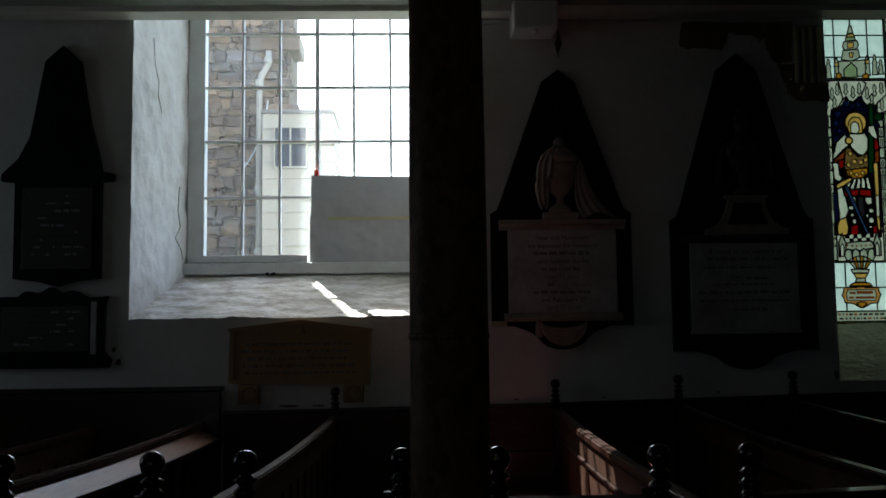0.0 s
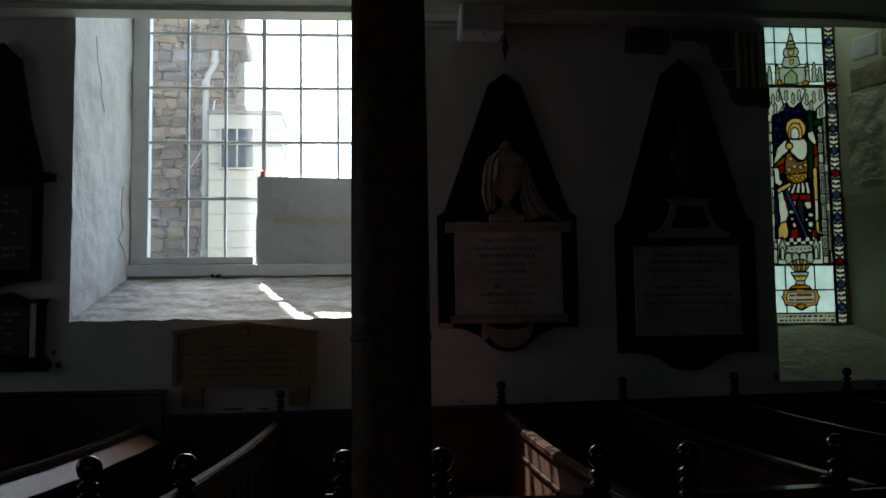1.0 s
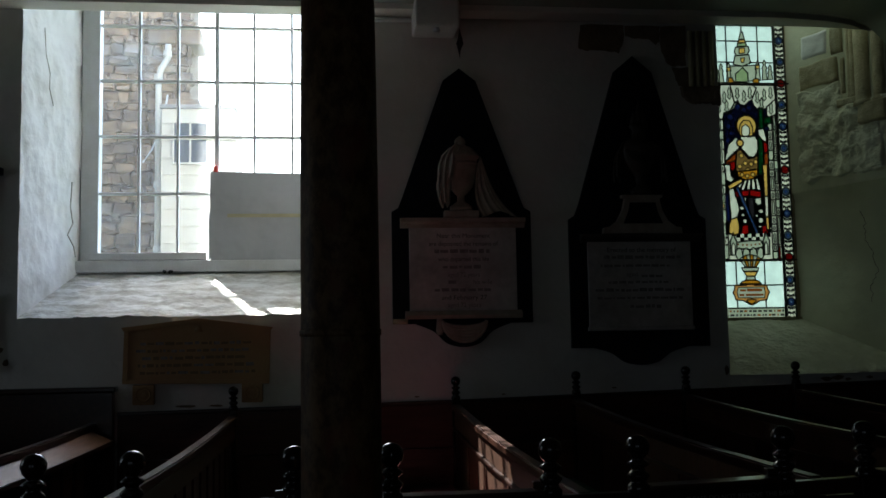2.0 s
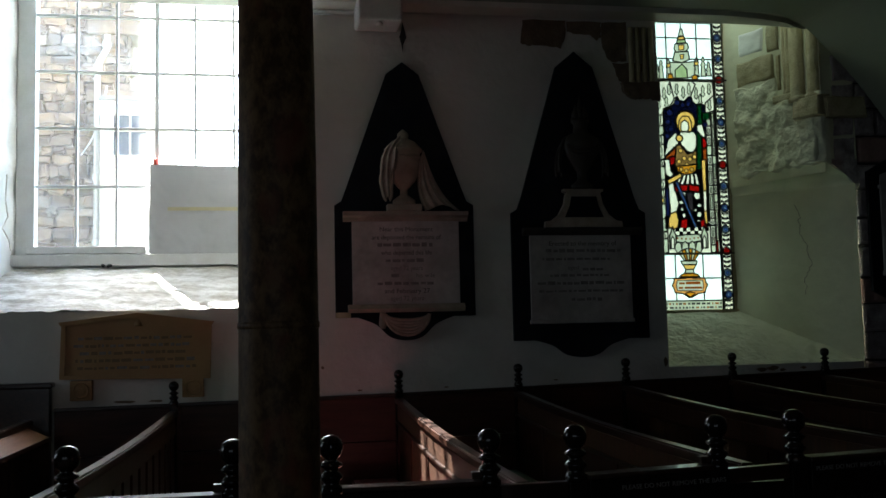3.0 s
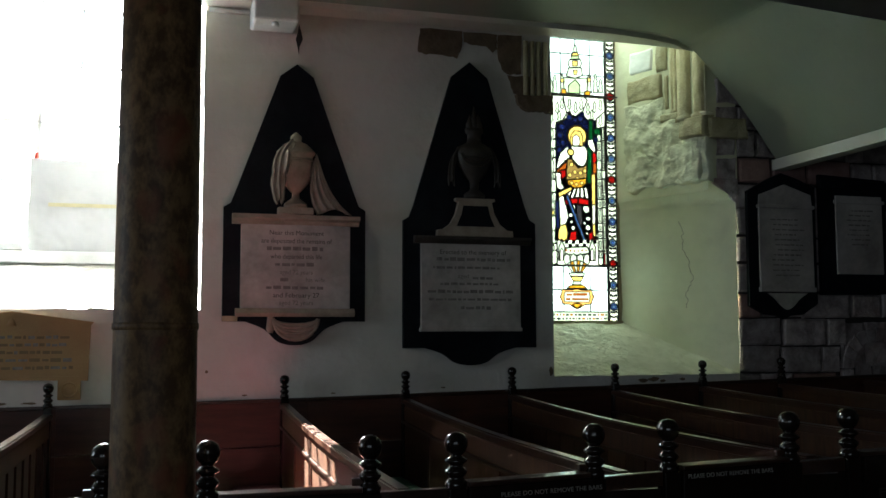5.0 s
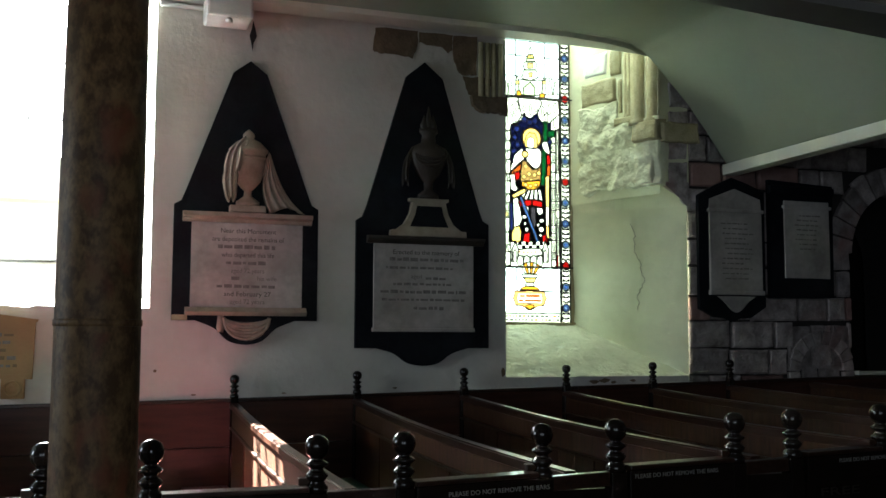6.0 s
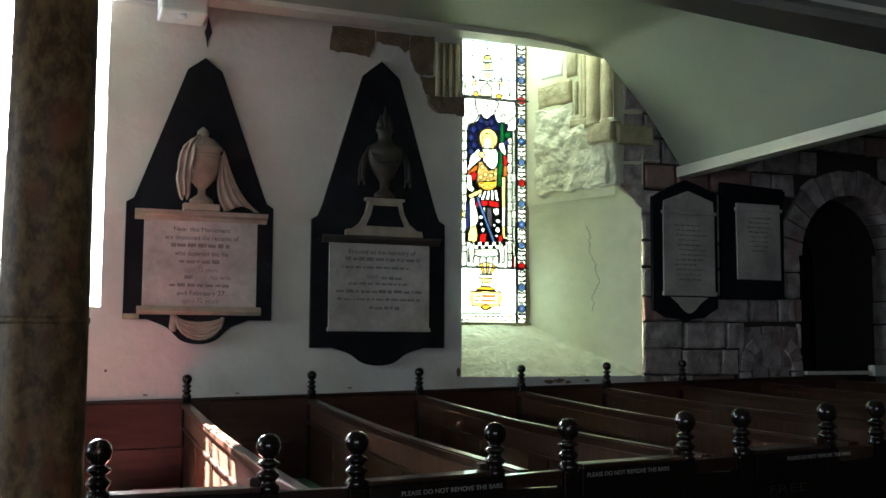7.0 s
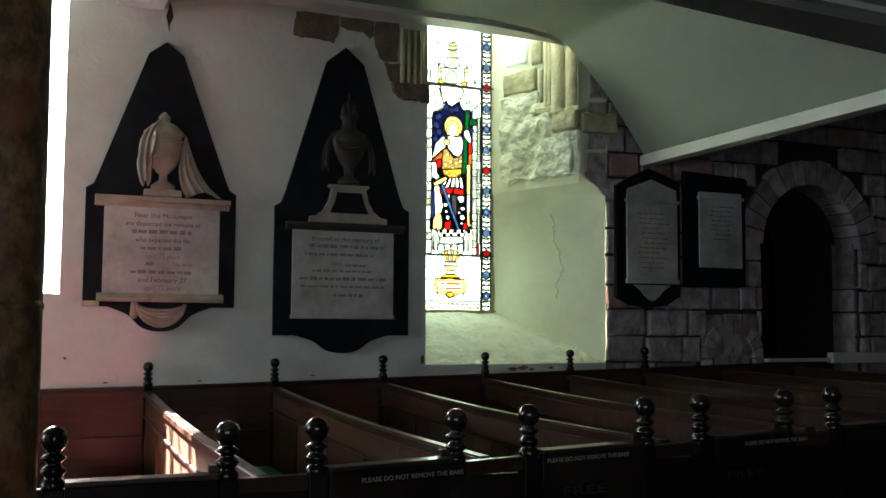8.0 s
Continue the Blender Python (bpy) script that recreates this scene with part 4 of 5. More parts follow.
def reveal_block(s0, s1, z0, z1, out, material, seed, rough=0.010, nu=16, nv=16, ragged=0.0, name="stone"):
    """A weathered stone on the splayed side, its face pitted and its rim worn back."""
    shift = Vector((seed * 3.7, seed * 1.9, seed * 5.3))
    bm = bmesh.new()
    rows = []
    for j in range(nv + 1):
        row = []
        for i in range(nu + 1):
            a, b = i / nu, j / nv
            rim = min(a, 1 - a) * nu, min(b, 1 - b) * nv
            fall = 0.0 if min(rim) < 0.5 else (0.75 if min(rim) < 1.5 else 1.0)
            s, z = s0 + (s1 - s0) * a, z0 + (z1 - z0) * b
            q = Vector((s, z, 0)) * 5 + shift
            edge = ragged * (1 - min(1, rim[1] / 4))
            z += (0.012 + edge) * noise.noise(q * 1.7) * (b * 2 - 1)
            s += (0.010 + edge * 0.6) * noise.noise(q * 1.9 + shift) * (a * 2 - 1)
            lump = noise.noise(q) + 0.55 * noise.noise(q * 2.3) + 0.4 * (0.5 - abs(noise.noise(q * 3.3))) + 0.16 * abs(noise.noise(q * 6.7)) + 0.08 * noise.noise(q * 14.3)
            row.append(bm.verts.new(reveal_point(s, z, -0.03 + fall * (0.03 + out + rough * lump))))
        rows.append(row)
    for r0, r1 in zip(rows, rows[1:]):
        for i in range(nu):
            bm.faces.new((r0[i], r0[i + 1], r1[i + 1], r1[i]))
    return part(name, bm, material, jamb, "", True)


reveal_block(0.525, 0.83, 4.02, 4.26, 0.026, REVEAL, 1, 0.010)
reveal_block(0.37, 0.515, 3.985, 4.26, 0.034, BUFF, 2, 0.012)
reveal_block(0.43, 0.865, 3.76, 4.005, 0.030, BUFF, 3, 0.014, 26, 18)
reveal_block(0.37, 0.43, 3.62, 3.975, 0.022, BUFF, 5, 0.012, 8, 20)
reveal_block(0.22, 0.48, 3.52, 3.615, 0.055, BUFF, 6, 0.012, 16, 8)
for i, (s, r0) in enumerate(((0.335, 0.018), (0.295, 0.026), (0.21, 0.075), (0.06, 0.062))):
    p = reveal_point(s, 3.585 if i < 2 else 3.50, 0.02 if i < 2 else 0.0)
    part("shaft", lathe([(r0 * 1.3, 0), (r0 * 1.3, 0.03), (r0 * 1.1, 0.045), (r0, 0.06), (r0, 0.75)], p.x, p.y, p.z, 18), BUFF, jamb, "moulded sandstone shaft", True)
# old plaster left in lumpy coats over the rubble, broken off along its lower edge
plaster = reveal_block(-0.035, 0.88, 2.95, 3.56, 0.040, CRUST, 7, 0.040, 110, 84, 0.05, "rough_plaster")
plaster["label"] = "lumpy old plaster over rough stone"
reveal_block(0.42, 0.87, 3.50, 3.755, 0.034, CRUST, 8, 0.036, 60, 34, 0.03, "rough_plaster")
reveal_block(0.03, 0.36, 2.97, 3.32, 0.058, CRUST, 9, 0.036, 50, 50, 0.05, "rough_plaster")
cap_stone = reveal_block(-0.05, 0.235, 3.335, 3.53, 0.095, BUFF, 21, 0.016, 26, 20, 0.0, "capital")
cap_stone["label"] = "broken projecting sandstone capital"
stone_at(4.53, 4.90, 5.93, 6.06, 3.33, 3.50, BUFF, jamb, 22, "capital")


# ---- ashlar of the stone wall ----
ARCH_OUT = AR + 0.24
SX, SZ, SR = 6.17, 1.36, 0.36                # the small blocked arch
courses = [0.9, 1.14, 1.33, 1.56, 1.80, 2.02, 2.27, 2.50, 2.74, 2.96, 3.18, 3.42, 3.62, 3.86, 4.1, 4.36, 4.6]
rnd = random.Random(12)
for j, (z0, z1) in enumerate(zip(courses, courses[1:])):
    x = 4.805 if z0 < 2.9 else 4.62
    while x < 9.6:
        w = rnd.choice((0.20, 0.28, 0.34, 0.40, 0.46)) * rnd.uniform(0.9, 1.1)
        x1 = x + w
        low = max(0.0, min(z0 - ASP, ARCH_OUT)) if z0 > ASP else 0.0
        half = (math.sqrt(max(0.0, ARCH_OUT ** 2 - low ** 2)) if z0 > ASP - 0.1 else AR) if z0 < ASP + ARCH_OUT else 0.0
        spans = [(x, x1)]
        if half:
            spans = [(a, min(b, AX - half)) for a, b in spans] + [(max(a, AX + half), b) for a, b in spans]
        low = max(0.0, z0 - SZ)
        if z1 > SZ - 0.3 and low < SR:
            hs = math.sqrt(SR ** 2 - low ** 2)
            spans = [q for a, b in spans for q in ((a, min(b, SX - hs)), (max(a, SX + hs), b))]
        for a, b in sorted(set(spans)):
            if b - a > 0.05:
                g = 0.0095
                stone_at(a + g, b - g, WALL - 0.004 - rnd.uniform(0, 0.012), WALL + 0.06, z0 + g + rnd.uniform(-0.006, 0.006), z1 - g + rnd.uniform(-0.006, 0.006), STONE_PINK if rnd.random() < 0.12 else STONE, stone_wall, rnd.random())
        x = x1
def voussoirs(cx, cz, r0, r1, k, y0, y1, a0=0, a1=180):
    for i in range(k):
        t0, t1 = a0 + (a1 - a0) * i / k + 0.6, a0 + (a1 - a0) * (i + 1) / k - 0.6
        pts = arc(cx, cz, r1 * random.uniform(0.96, 1.02), t0, t1, 2) + arc(cx, cz, r0, t1, t0, 2)
        part("voussoir", prism(pts, y0, y1, bevel=0.006), STONE, stone_wall)


voussoirs(AX, ASP, AR - 0.01, ARCH_OUT, 15, WALL - 0.02, WALL + 0.3)
voussoirs(SX, SZ, 0.235, 0.355, 10, WALL - 0.012, WALL + 0.1)
voussoirs(SX + 0.06, SZ, 0.10, 0.20, 6, WALL + 0.02, WALL + 0.1, 0, 120)
for k, (a, b) in enumerate(((-0.34, -0.10), (-0.09, 0.12), (0.13, 0.34))):
    stone_at(SX + a, SX + b, WALL + 0.006, WALL + 0.06, SZ + 0.02, SZ + 0.40, STONE, stone_wall, 90 + k)
for s in (-1, 1):
    for j in range(2):
        stone_at(SX + s * 0.295 - 0.058, SX + s * 0.295 + 0.058, WALL - 0.012, WALL + 0.1, SZ - 0.13 - 0.13 * j, SZ - 0.005 - 0.13 * j, STONE, stone_wall, 60 + j)
stone_at(SX - 0.02, SX + 0.22, WALL + 0.015, WALL + 0.1, SZ - 0.2, SZ + 0.09, STONE, stone_wall, 78)
stone_at(SX - 0.20, SX - 0.03, WALL + 0.012, WALL + 0.1, SZ - 0.2, SZ + 0.14, STONE, stone_wall, 77)
for s in (-1, 1):
    for j, (z0, z1) in enumerate(zip(courses, courses[1:])):
        if z1 < 2.6:
            stone_at(AX + s * AR - 0.03, AX + s * AR + 0.03, WALL + 0.06, WALL + 0.34, z0 + 0.006, z1 - 0.006, STONE, stone_wall, 100 + j)
ledge = thing("ledge", "pale painted rail across the foot of the doorway", "rail")
part("rail_board", box(6.49, 7.24, 5.90, 5.96, 1.325, 1.36, 0.006), TRIM, ledge)
part("rail_board", box(7.25, 8.6, 5.88, 5.96, 1.31, 1.41, 0.006), TRIM, ledge)


# ---- outside ----
tagged(part("ground", box(-300, 300, 7.25, 600, -0.6, -0.4), GRASS), "rough grass of the churchyard", "ground", kind="structure")
annex = thing("stone_annexe", "rubble sandstone wing of the church outside the window", "building")
AY = 10.5
# tall thin left wall, unseen at the top, added to narrow the sun's strip
bm = box(-8, -2.78, AY + 0.06, AY + 0.35, -0.4, 11)
box(-2.78, -1.52, AY + 0.06, AY + 0.9, -0.4, 6.4, bm=bm)
part("wall", bm, BROWN, annex)
rnd = random.Random(31)
z = 1.9
while z < 6.3:
    h = rnd.uniform(0.08, 0.17)
    x = -3.0 + rnd.uniform(-0.1, 0)
    while x < -1.55:
        w = rnd.uniform(0.09, 0.27)
        x1 = min(x + w, -1.50 + rnd.uniform(-0.03, 0.05))
        bm = box(x + 0.004, x1 - 0.004, AY - rnd.uniform(0, 0.05), AY + 0.1, z + 0.004, z + h - 0.004, 0.02)
        for v in bm.verts:
            v.co += Vector((rnd.uniform(-1, 1), rnd.uniform(-1, 1), rnd.uniform(-1, 1))) * 0.022
        part("stone", bm, RUBBLE, annex)
        x += w
    z += h
for k, (z0, z1, w) in enumerate(((4.38, 4.52, 0.10), (5.18, 5.36, 0.12), (5.9, 6.5, 0.10))):
    part("coping", box(-2.0, -1.50 + w, AY - 0.06, AY + 0.5, z0, z1, 0.02), RUBBLE, annex)
pipe = thing("downpipe", "cream painted cast iron downpipe on the rubble wall", "pipe")
PX = -1.86
part("pipe", tube([(PX, AY - 0.12, 1.0), (PX, AY - 0.12, 4.75), (PX + 0.03, AY - 0.12, 4.86), (PX + 0.10, AY - 0.12, 4.98), (PX + 0.11, AY - 0.12, 5.15)], 0.036, 12), CREAM, pipe, smooth=True)
for z in (2.7, 3.45, 4.72, 5.0):
    part("collar", lathe([(0.048, 0), (0.052, 0.02), (0.048, 0.07)], PX + (0.10 if z > 4.9 else 0), AY - 0.12, z, 12), CREAM, pipe)
part("cable", tube([(PX - 0.18, AY - 0.08, 3.75), (PX - 0.08, AY - 0.08, 3.9), (PX + 0.05, AY - 0.1, 4.2), (PX + 0.1, AY - 0.1, 4.55)], 0.012, 6), WHITE, pipe, "thin white cable")
shed = thing("shed", "cream weatherboarded lean-to with a small dark window", "shed")
SY = 9.6
zs = [1.6 + 0.187 * i for i in range(15)]
for z0, z1 in zip(zs, zs[1:]):
    part("weatherboard", prism([(SY - 0.025, z0), (SY - 0.008, z1), (SY + 0.02, z1), (SY + 0.02, z0)], -1.70, -0.93, "x"), CREAM, shed)
    part("weatherboard", prism([(-0.93, z0), (-0.905, z0), (-0.92, z1), (-0.93, z1)], SY, SY + 0.95, "y"), CREAM, shed)
part("body", box(-1.69, -0.94, SY + 0.02, SY + 0.95, -0.4, 4.2), CREAM, shed)
part("roof", box(-1.72, -0.90, SY - 0.04, SY + 1.0, 4.2, 4.245, 0.01), BEAM, shed)
sw = part("window", box(-1.56, -1.22, SY - 0.05, SY - 0.02, 3.60, 4.03), DARKGLASS, shed)
for x0, x1, z0, z1 in ((-1.58, -1.56, 3.58, 4.05), (-1.22, -1.20, 3.58, 4.05), (-1.40, -1.38, 3.60, 4.03), (-1.56, -1.22, 3.58, 3.60), (-1.56, -1.22, 4.03, 4.05), (-1.56, -1.22, 3.85, 3.875)):
    part("window_frame", box(x0, x1, SY - 0.06, SY - 0.02, z0, z1, 0.004), CREAM, sw)

# ---- wall monuments ----
FACE = WALL - 0.001


def bars(parent, x0, x1, z0, z1, lines, material, y, seed, h=0.4, margin=0.06):
    """Lines of lettering that cannot be read, as plain bars."""
    r = random.Random(seed)
    for k in range(lines):
        z = z1 - (k + 0.5) * (z1 - z0) / lines
        half = (z1 - z0) / lines * h / 2
        x = x0 + margin * r.uniform(0.3, 2.0)
        end = x1 - margin * r.uniform(0.3, 2.0)
        while x < end - 0.02:
            w = min(r.uniform(0.014, 0.07), end - x)
            lo, hi = half * r.uniform(0.6, 1.0), half * r.uniform(0.6, 1.25)
            part("inscription_word", box(x, x + w, y - 0.0006, y + 0.002, z - lo, z + hi), material if r.random() < 0.6 else FADED, parent)
            x += w + r.uniform(0.008, 0.016)


def flat_on_wall(x, y, z):
    return pose(x, y, z, 90, 0, 0)


def drape(points, width, folds, y, material, parent, name="drapery"):
    """Carved cloth hanging along a line of (x, z) points, with folds."""
    bm = bmesh.new()
    rows = []
    n = 18
    for i, ((x, z), w) in enumerate(zip(points, width)):
        row = []
        for j in range(n + 1):
            s = j / n - 0.5
            row.append(bm.verts.new((x + s * w, y - 0.022 - 0.016 * math.cos(s * folds * 2 * math.pi) - 0.02 * (1 - 4 * s * s), z + 0.02 * math.cos(s * 2 * math.pi))))
        rows.append(row)
    for a, b in zip(rows, rows[1:]):
        for j in range(n):
            bm.faces.new((a[j], a[j + 1], b[j + 1], b[j]))
    got = bmesh.ops.extrude_face_region(bm, geom=bm.faces[:])
    bmesh.ops.translate(bm, verts=[g for g in got["geom"] if isinstance(g, bmesh.types.BMVert)], vec=(0, 0.02, 0))
    part(name, bm, material, parent, "", True)


def pyramid_outline(cx, half, base, shoulder, apex, cut, tip, apron, depth):
    """A black slab: shaped apron below, square shoulders, and a blunt pyramid above."""
    low = smooth_line([(cx - apron, base), (cx - apron * 0.62, base - depth * 0.32), (cx - apron * 0.34, base - depth * 0.84), (cx, base - depth), (cx + apron * 0.34, base - depth * 0.84), (cx + apron * 0.62, base - depth * 0.32), (cx + apron, base)])
    return [(cx - half, base)] + low + [(cx + half, base), (cx + half, shoulder), (cx + half - 0.05, shoulder + 0.03), (cx + half - 0.085, shoulder + 0.12), (cx + cut, tip), (cx, apex), (cx - cut, tip), (cx - half + 0.085, shoulder + 0.12), (cx - half + 0.05, shoulder + 0.03), (cx - half, shoulder)]


# first monument: pale tablet, draped urn
mon = thing("urn_monument", "black marble pyramid monument with a draped pale urn and inscribed tablet", "monument", "pyramid monuments on the wall")
out = pyramid_outline(1.055, 0.525, 1.765, 2.60, 3.695, 0.125, 3.60, 0.36, 0.175)
part("backing_slab", prism(out, FACE, FACE - 0.04, bevel=0.005), BLACK, mon)
part("corner_stone", box(0.53, 0.64, FACE - 0.043, FACE - 0.001, 1.765, 1.805, 0.004), BUFF, mon, "small patch of brown stone at the corner")
part("tablet", box(0.655, 1.46, FACE - 0.065, FACE - 0.035, 1.86, 2.475, 0.004), MARBLE, mon)
part("cornice", prism([(FACE - 0.03, 2.475), (FACE - 0.075, 2.475), (FACE - 0.085, 2.50), (FACE - 0.12, 2.515), (FACE - 0.125, 2.545), (FACE - 0.03, 2.55)], 0.59, 1.525, "x"), CARVED, mon)
part("sill_moulding", prism([(FACE - 0.03, 1.80), (FACE - 0.095, 1.80), (FACE - 0.11, 1.825), (FACE - 0.08, 1.86), (FACE - 0.03, 1.86)], 0.62, 1.49, "x"), CARVED, mon)
UX = 1.045
part("urn_foot", box(UX - 0.13, UX + 0.13, FACE - 0.13, FACE - 0.04, 2.55, 2.60, 0.006), CARVED, mon)
urn = [(0.085, 0), (0.085, 0.03), (0.03, 0.07), (0.028, 0.11), (0.05, 0.13), (0.092, 0.18), (0.115, 0.25), (0.124, 0.33), (0.128, 0.385), (0.142, 0.395), (0.146, 0.415), (0.135, 0.425), (0.115, 0.445), (0.085, 0.475), (0.045, 0.492), (0.038, 0.50), (0.044, 0.515), (0.04, 0.535), (0.018, 0.555), (0.006, 0.565)]
urn_part = part("urn", lathe(urn, UX, FACE - 0.085, 2.60, 28, squash=0.55), CARVED, mon, smooth=True)
part("gadroon_band", lathe([(0.125, 0), (0.133, 0.010), (0.127, 0.022)], UX, FACE - 0.085, 2.945, 28, squash=0.58), CARVED, urn_part, smooth=True)
drape(smooth_line([(1.01, 3.085), (0.965, 3.03), (0.93, 2.95), (0.915, 2.85), (0.912, 2.76), (0.918, 2.68), (0.92, 2.635)]), [0.05, 0.07, 0.09, 0.10, 0.115, 0.12, 0.12, 0.12, 0.115, 0.11, 0.11, 0.10, 0.10, 0.11, 0.11, 0.11, 0.10, 0.095, 0.09, 0.085, 0.08, 0.07, 0.06, 0.045, 0.03], 2.5, FACE - 0.11, CARVED, mon)
drape(smooth_line([(0.975, 3.0), (0.97, 2.92), (0.955, 2.84)]), [0.05, 0.06, 0.065, 0.065, 0.065, 0.06, 0.055, 0.045, 0.03], 1.5, FACE - 0.145, CARVED, mon)
drape(smooth_line([(1.195, 2.985), (1.205, 2.88), (1.225, 2.77), (1.27, 2.66), (1.335, 2.575)]), [0.03 + 0.0145 * i for i in range(17)], 4.5, FACE - 0.07, CARVED, mon)
for i in range(6):
    pts = [(1.06 + 0.165 * math.cos(a), FACE - 0.05 - 0.006 * (i % 2), 1.785 + (0.045 + 0.022 * i) * -math.sin(a)) for a in [math.pi * k / 12 for k in range(13)]]
    part("festoon_fold", tube(pts, 0.013, 8), CARVED, mon, "carved cloth fold", True)
part("festoon_tail", lathe([(0.018, 0), (0.03, 0.03), (0.022, 0.12), (0.03, 0.14)], 0.875, FACE - 0.05, 1.68, 10, squash=0.6), CARVED, mon, smooth=True)
TY = FACE - 0.0655
for text, z, w in (("Near this Monument", 2.415, 0.40), ("are deposited the remains of", 2.355, 0.52), ("who departed this life", 2.24, 0.38), ("aged 72 years", 2.125, 0.24), ("his wife", 2.07, 0.14), ("and February 27", 1.955, 0.34), ("aged 72 years", 1.90, 0.25)):
    lettering(text, 0.048, flat_on_wall(1.06 if text != "his wife" else 1.20, TY, z), INK if w > 0.3 else FADED, mon, w)
bars(mon, 0.80, 1.33, 2.275, 2.323, 1, FADED, TY, 3, 0.62)
bars(mon, 0.86, 1.22, 2.160, 2.205, 1, FADED, TY, 4, 0.60)
bars(mon, 0.86, 1.11, 2.050, 2.090, 1, FADED, TY, 5, 0.62)
bars(mon, 0.74, 1.36, 1.990, 2.034, 1, FADED, TY, 6, 0.62)

# second monument: sooty urn on a plinth
mon = thing("plinth_monument", "black marble pyramid monument with a sooty urn on a plinth", "monument", "pyramid monuments on the wall")
out = pyramid_outline(2.415, 0.54, 1.565, 2.54, 3.815, 0.15, 3.69, 0.37, 0.135)
part("backing_slab", prism(out, FACE, FACE - 0.04, bevel=0.005), BLACK, mon)
part("tablet", box(2.01, 2.82, FACE - 0.06, FACE - 0.035, 1.72, 2.365, 0.004), MARBLE, mon)
part("lower_moulding", box(2.0, 2.83, FACE - 0.07, FACE - 0.035, 1.69, 1.72, 0.006), MARBLE, mon)
part("cornice", prism([(FACE - 0.03, 2.365), (FACE - 0.07, 2.365), (FACE - 0.09, 2.385), (FACE - 0.115, 2.40), (FACE - 0.115, 2.42), (FACE - 0.03, 2.425)], 1.955, 2.90, "x"), DUSKY, mon)
plinth = part("plinth", prism([(2.13, 2.425), (2.75, 2.425), (2.745, 2.47), (2.70, 2.475), (2.64, 2.52), (2.595, 2.60), (2.575, 2.69), (2.60, 2.70), (2.60, 2.72), (2.28, 2.72), (2.28, 2.70), (2.305, 2.69), (2.285, 2.60), (2.24, 2.52), (2.18, 2.475), (2.135, 2.47)], FACE - 0.035, FACE - 0.095, bevel=0.004), CARVED, mon)
part("plinth_panel", prism([(2.285, 2.50), (2.595, 2.50), (2.555, 2.59), (2.54, 2.66), (2.34, 2.66), (2.325, 2.59)], FACE - 0.094, FACE - 0.10), BLACK, plinth, "dark veined inset panel")
part("urn", lathe([(0.085, 0), (0.085, 0.03), (0.035, 0.07), (0.04, 0.13), (0.09, 0.19), (0.135, 0.27), (0.155, 0.36), (0.14, 0.40), (0.06, 0.44), (0.055, 0.50), (0.075, 0.52), (0.075, 0.55)], 2.435, FACE - 0.08, 2.72, 28, squash=0.5), DUSKY, mon, smooth=True)
flame = bmesh.new()
for dx, h in ((-0.035, 0.12), (0, 0.19), (0.035, 0.13)):
    lathe([(0.03, 0), (0.034, 0.04), (0.02, h * 0.6), (0.003, h)], 2.435 + dx, FACE - 0.08, 3.26, 10, flame, 0.6)
part("flame", flame, DUSKY, mon, "carved stone flame", True)
for s in (-1, 1):
    drape(smooth_line([(2.435 + s * 0.13, 3.10), (2.435 + s * 0.175, 3.02), (2.435 + s * 0.19, 2.90), (2.435 + s * 0.185, 2.83)]), [0.05] * 13, 2.0, FACE - 0.06, DUSKY, mon)
bm = bmesh.new()
for i in range(3):
    tube([(2.435 + 0.12 * math.cos(a), FACE - 0.155 + 0.02 * abs(math.cos(a)), 3.06 - (0.03 + 0.03 * i) * math.sin(a)) for a in [math.pi * k / 10 for k in range(11)]], 0.011, 6, bm)
part("swag", bm, DUSKY, mon, "carved swag", True)
TY = FACE - 0.0605
lettering("Erected to the memory of", 0.05, flat_on_wall(2.43, TY, 2.30), INK, mon, 0.54)
lettering("aged", 0.045, flat_on_wall(2.35, TY, 2.115), FADED, mon, 0.09)
for z, x0, x1, m in ((2.245, 2.12, 2.74, INK), (2.18, 2.10, 2.66, FADED), (2.10, 2.42, 2.60, FADED), (2.055, 2.15, 2.66, FADED), (1.995, 2.06, 2.78, INK), (1.935, 2.06, 2.76, FADED), (1.87, 2.32, 2.6, INK)):
    bars(mon, x0, x1, z - 0.02, z + 0.02, 1, FADED, TY, z, 0.66 if m is INK else 0.5, 0.01)

# monument beyond the clear window, and the scrolled tablet below it
mon = thing("dark_monument", "black pyramid monument with a tall inscribed slab", "monument", "pyramid monuments on the wall")
out = [(-2.96, 2.15), (-2.78, 2.13), (-2.65, 2.09), (-2.52, 2.13), (-2.33, 2.15), (-2.33, 2.86), (-2.24, 2.87), (-2.24, 2.92), (-2.33, 2.94), (-2.35, 3.04), (-2.42, 3.30), (-2.50, 3.77), (-2.63, 3.89), (-2.76, 3.77), (-2.86, 3.20), (-2.94, 3.04), (-3.06, 2.92), (-3.06, 2.87), (-2.96, 2.86)]
part("backing_slab", prism(out, FACE, FACE - 0.05, bevel=0.005), BLACK, mon)
part("tablet", box(-2.90, -2.39, FACE - 0.06, FACE - 0.045, 2.22, 2.82, 0.004), DUSKY, mon)
bars(mon, -2.88, -2.41, 2.30, 2.78, 9, INK, FACE - 0.0605, 14, 0.4)
mon = thing("scrolled_tablet", "dark wall tablet with a scrolled top and moulded frame", "tablet")
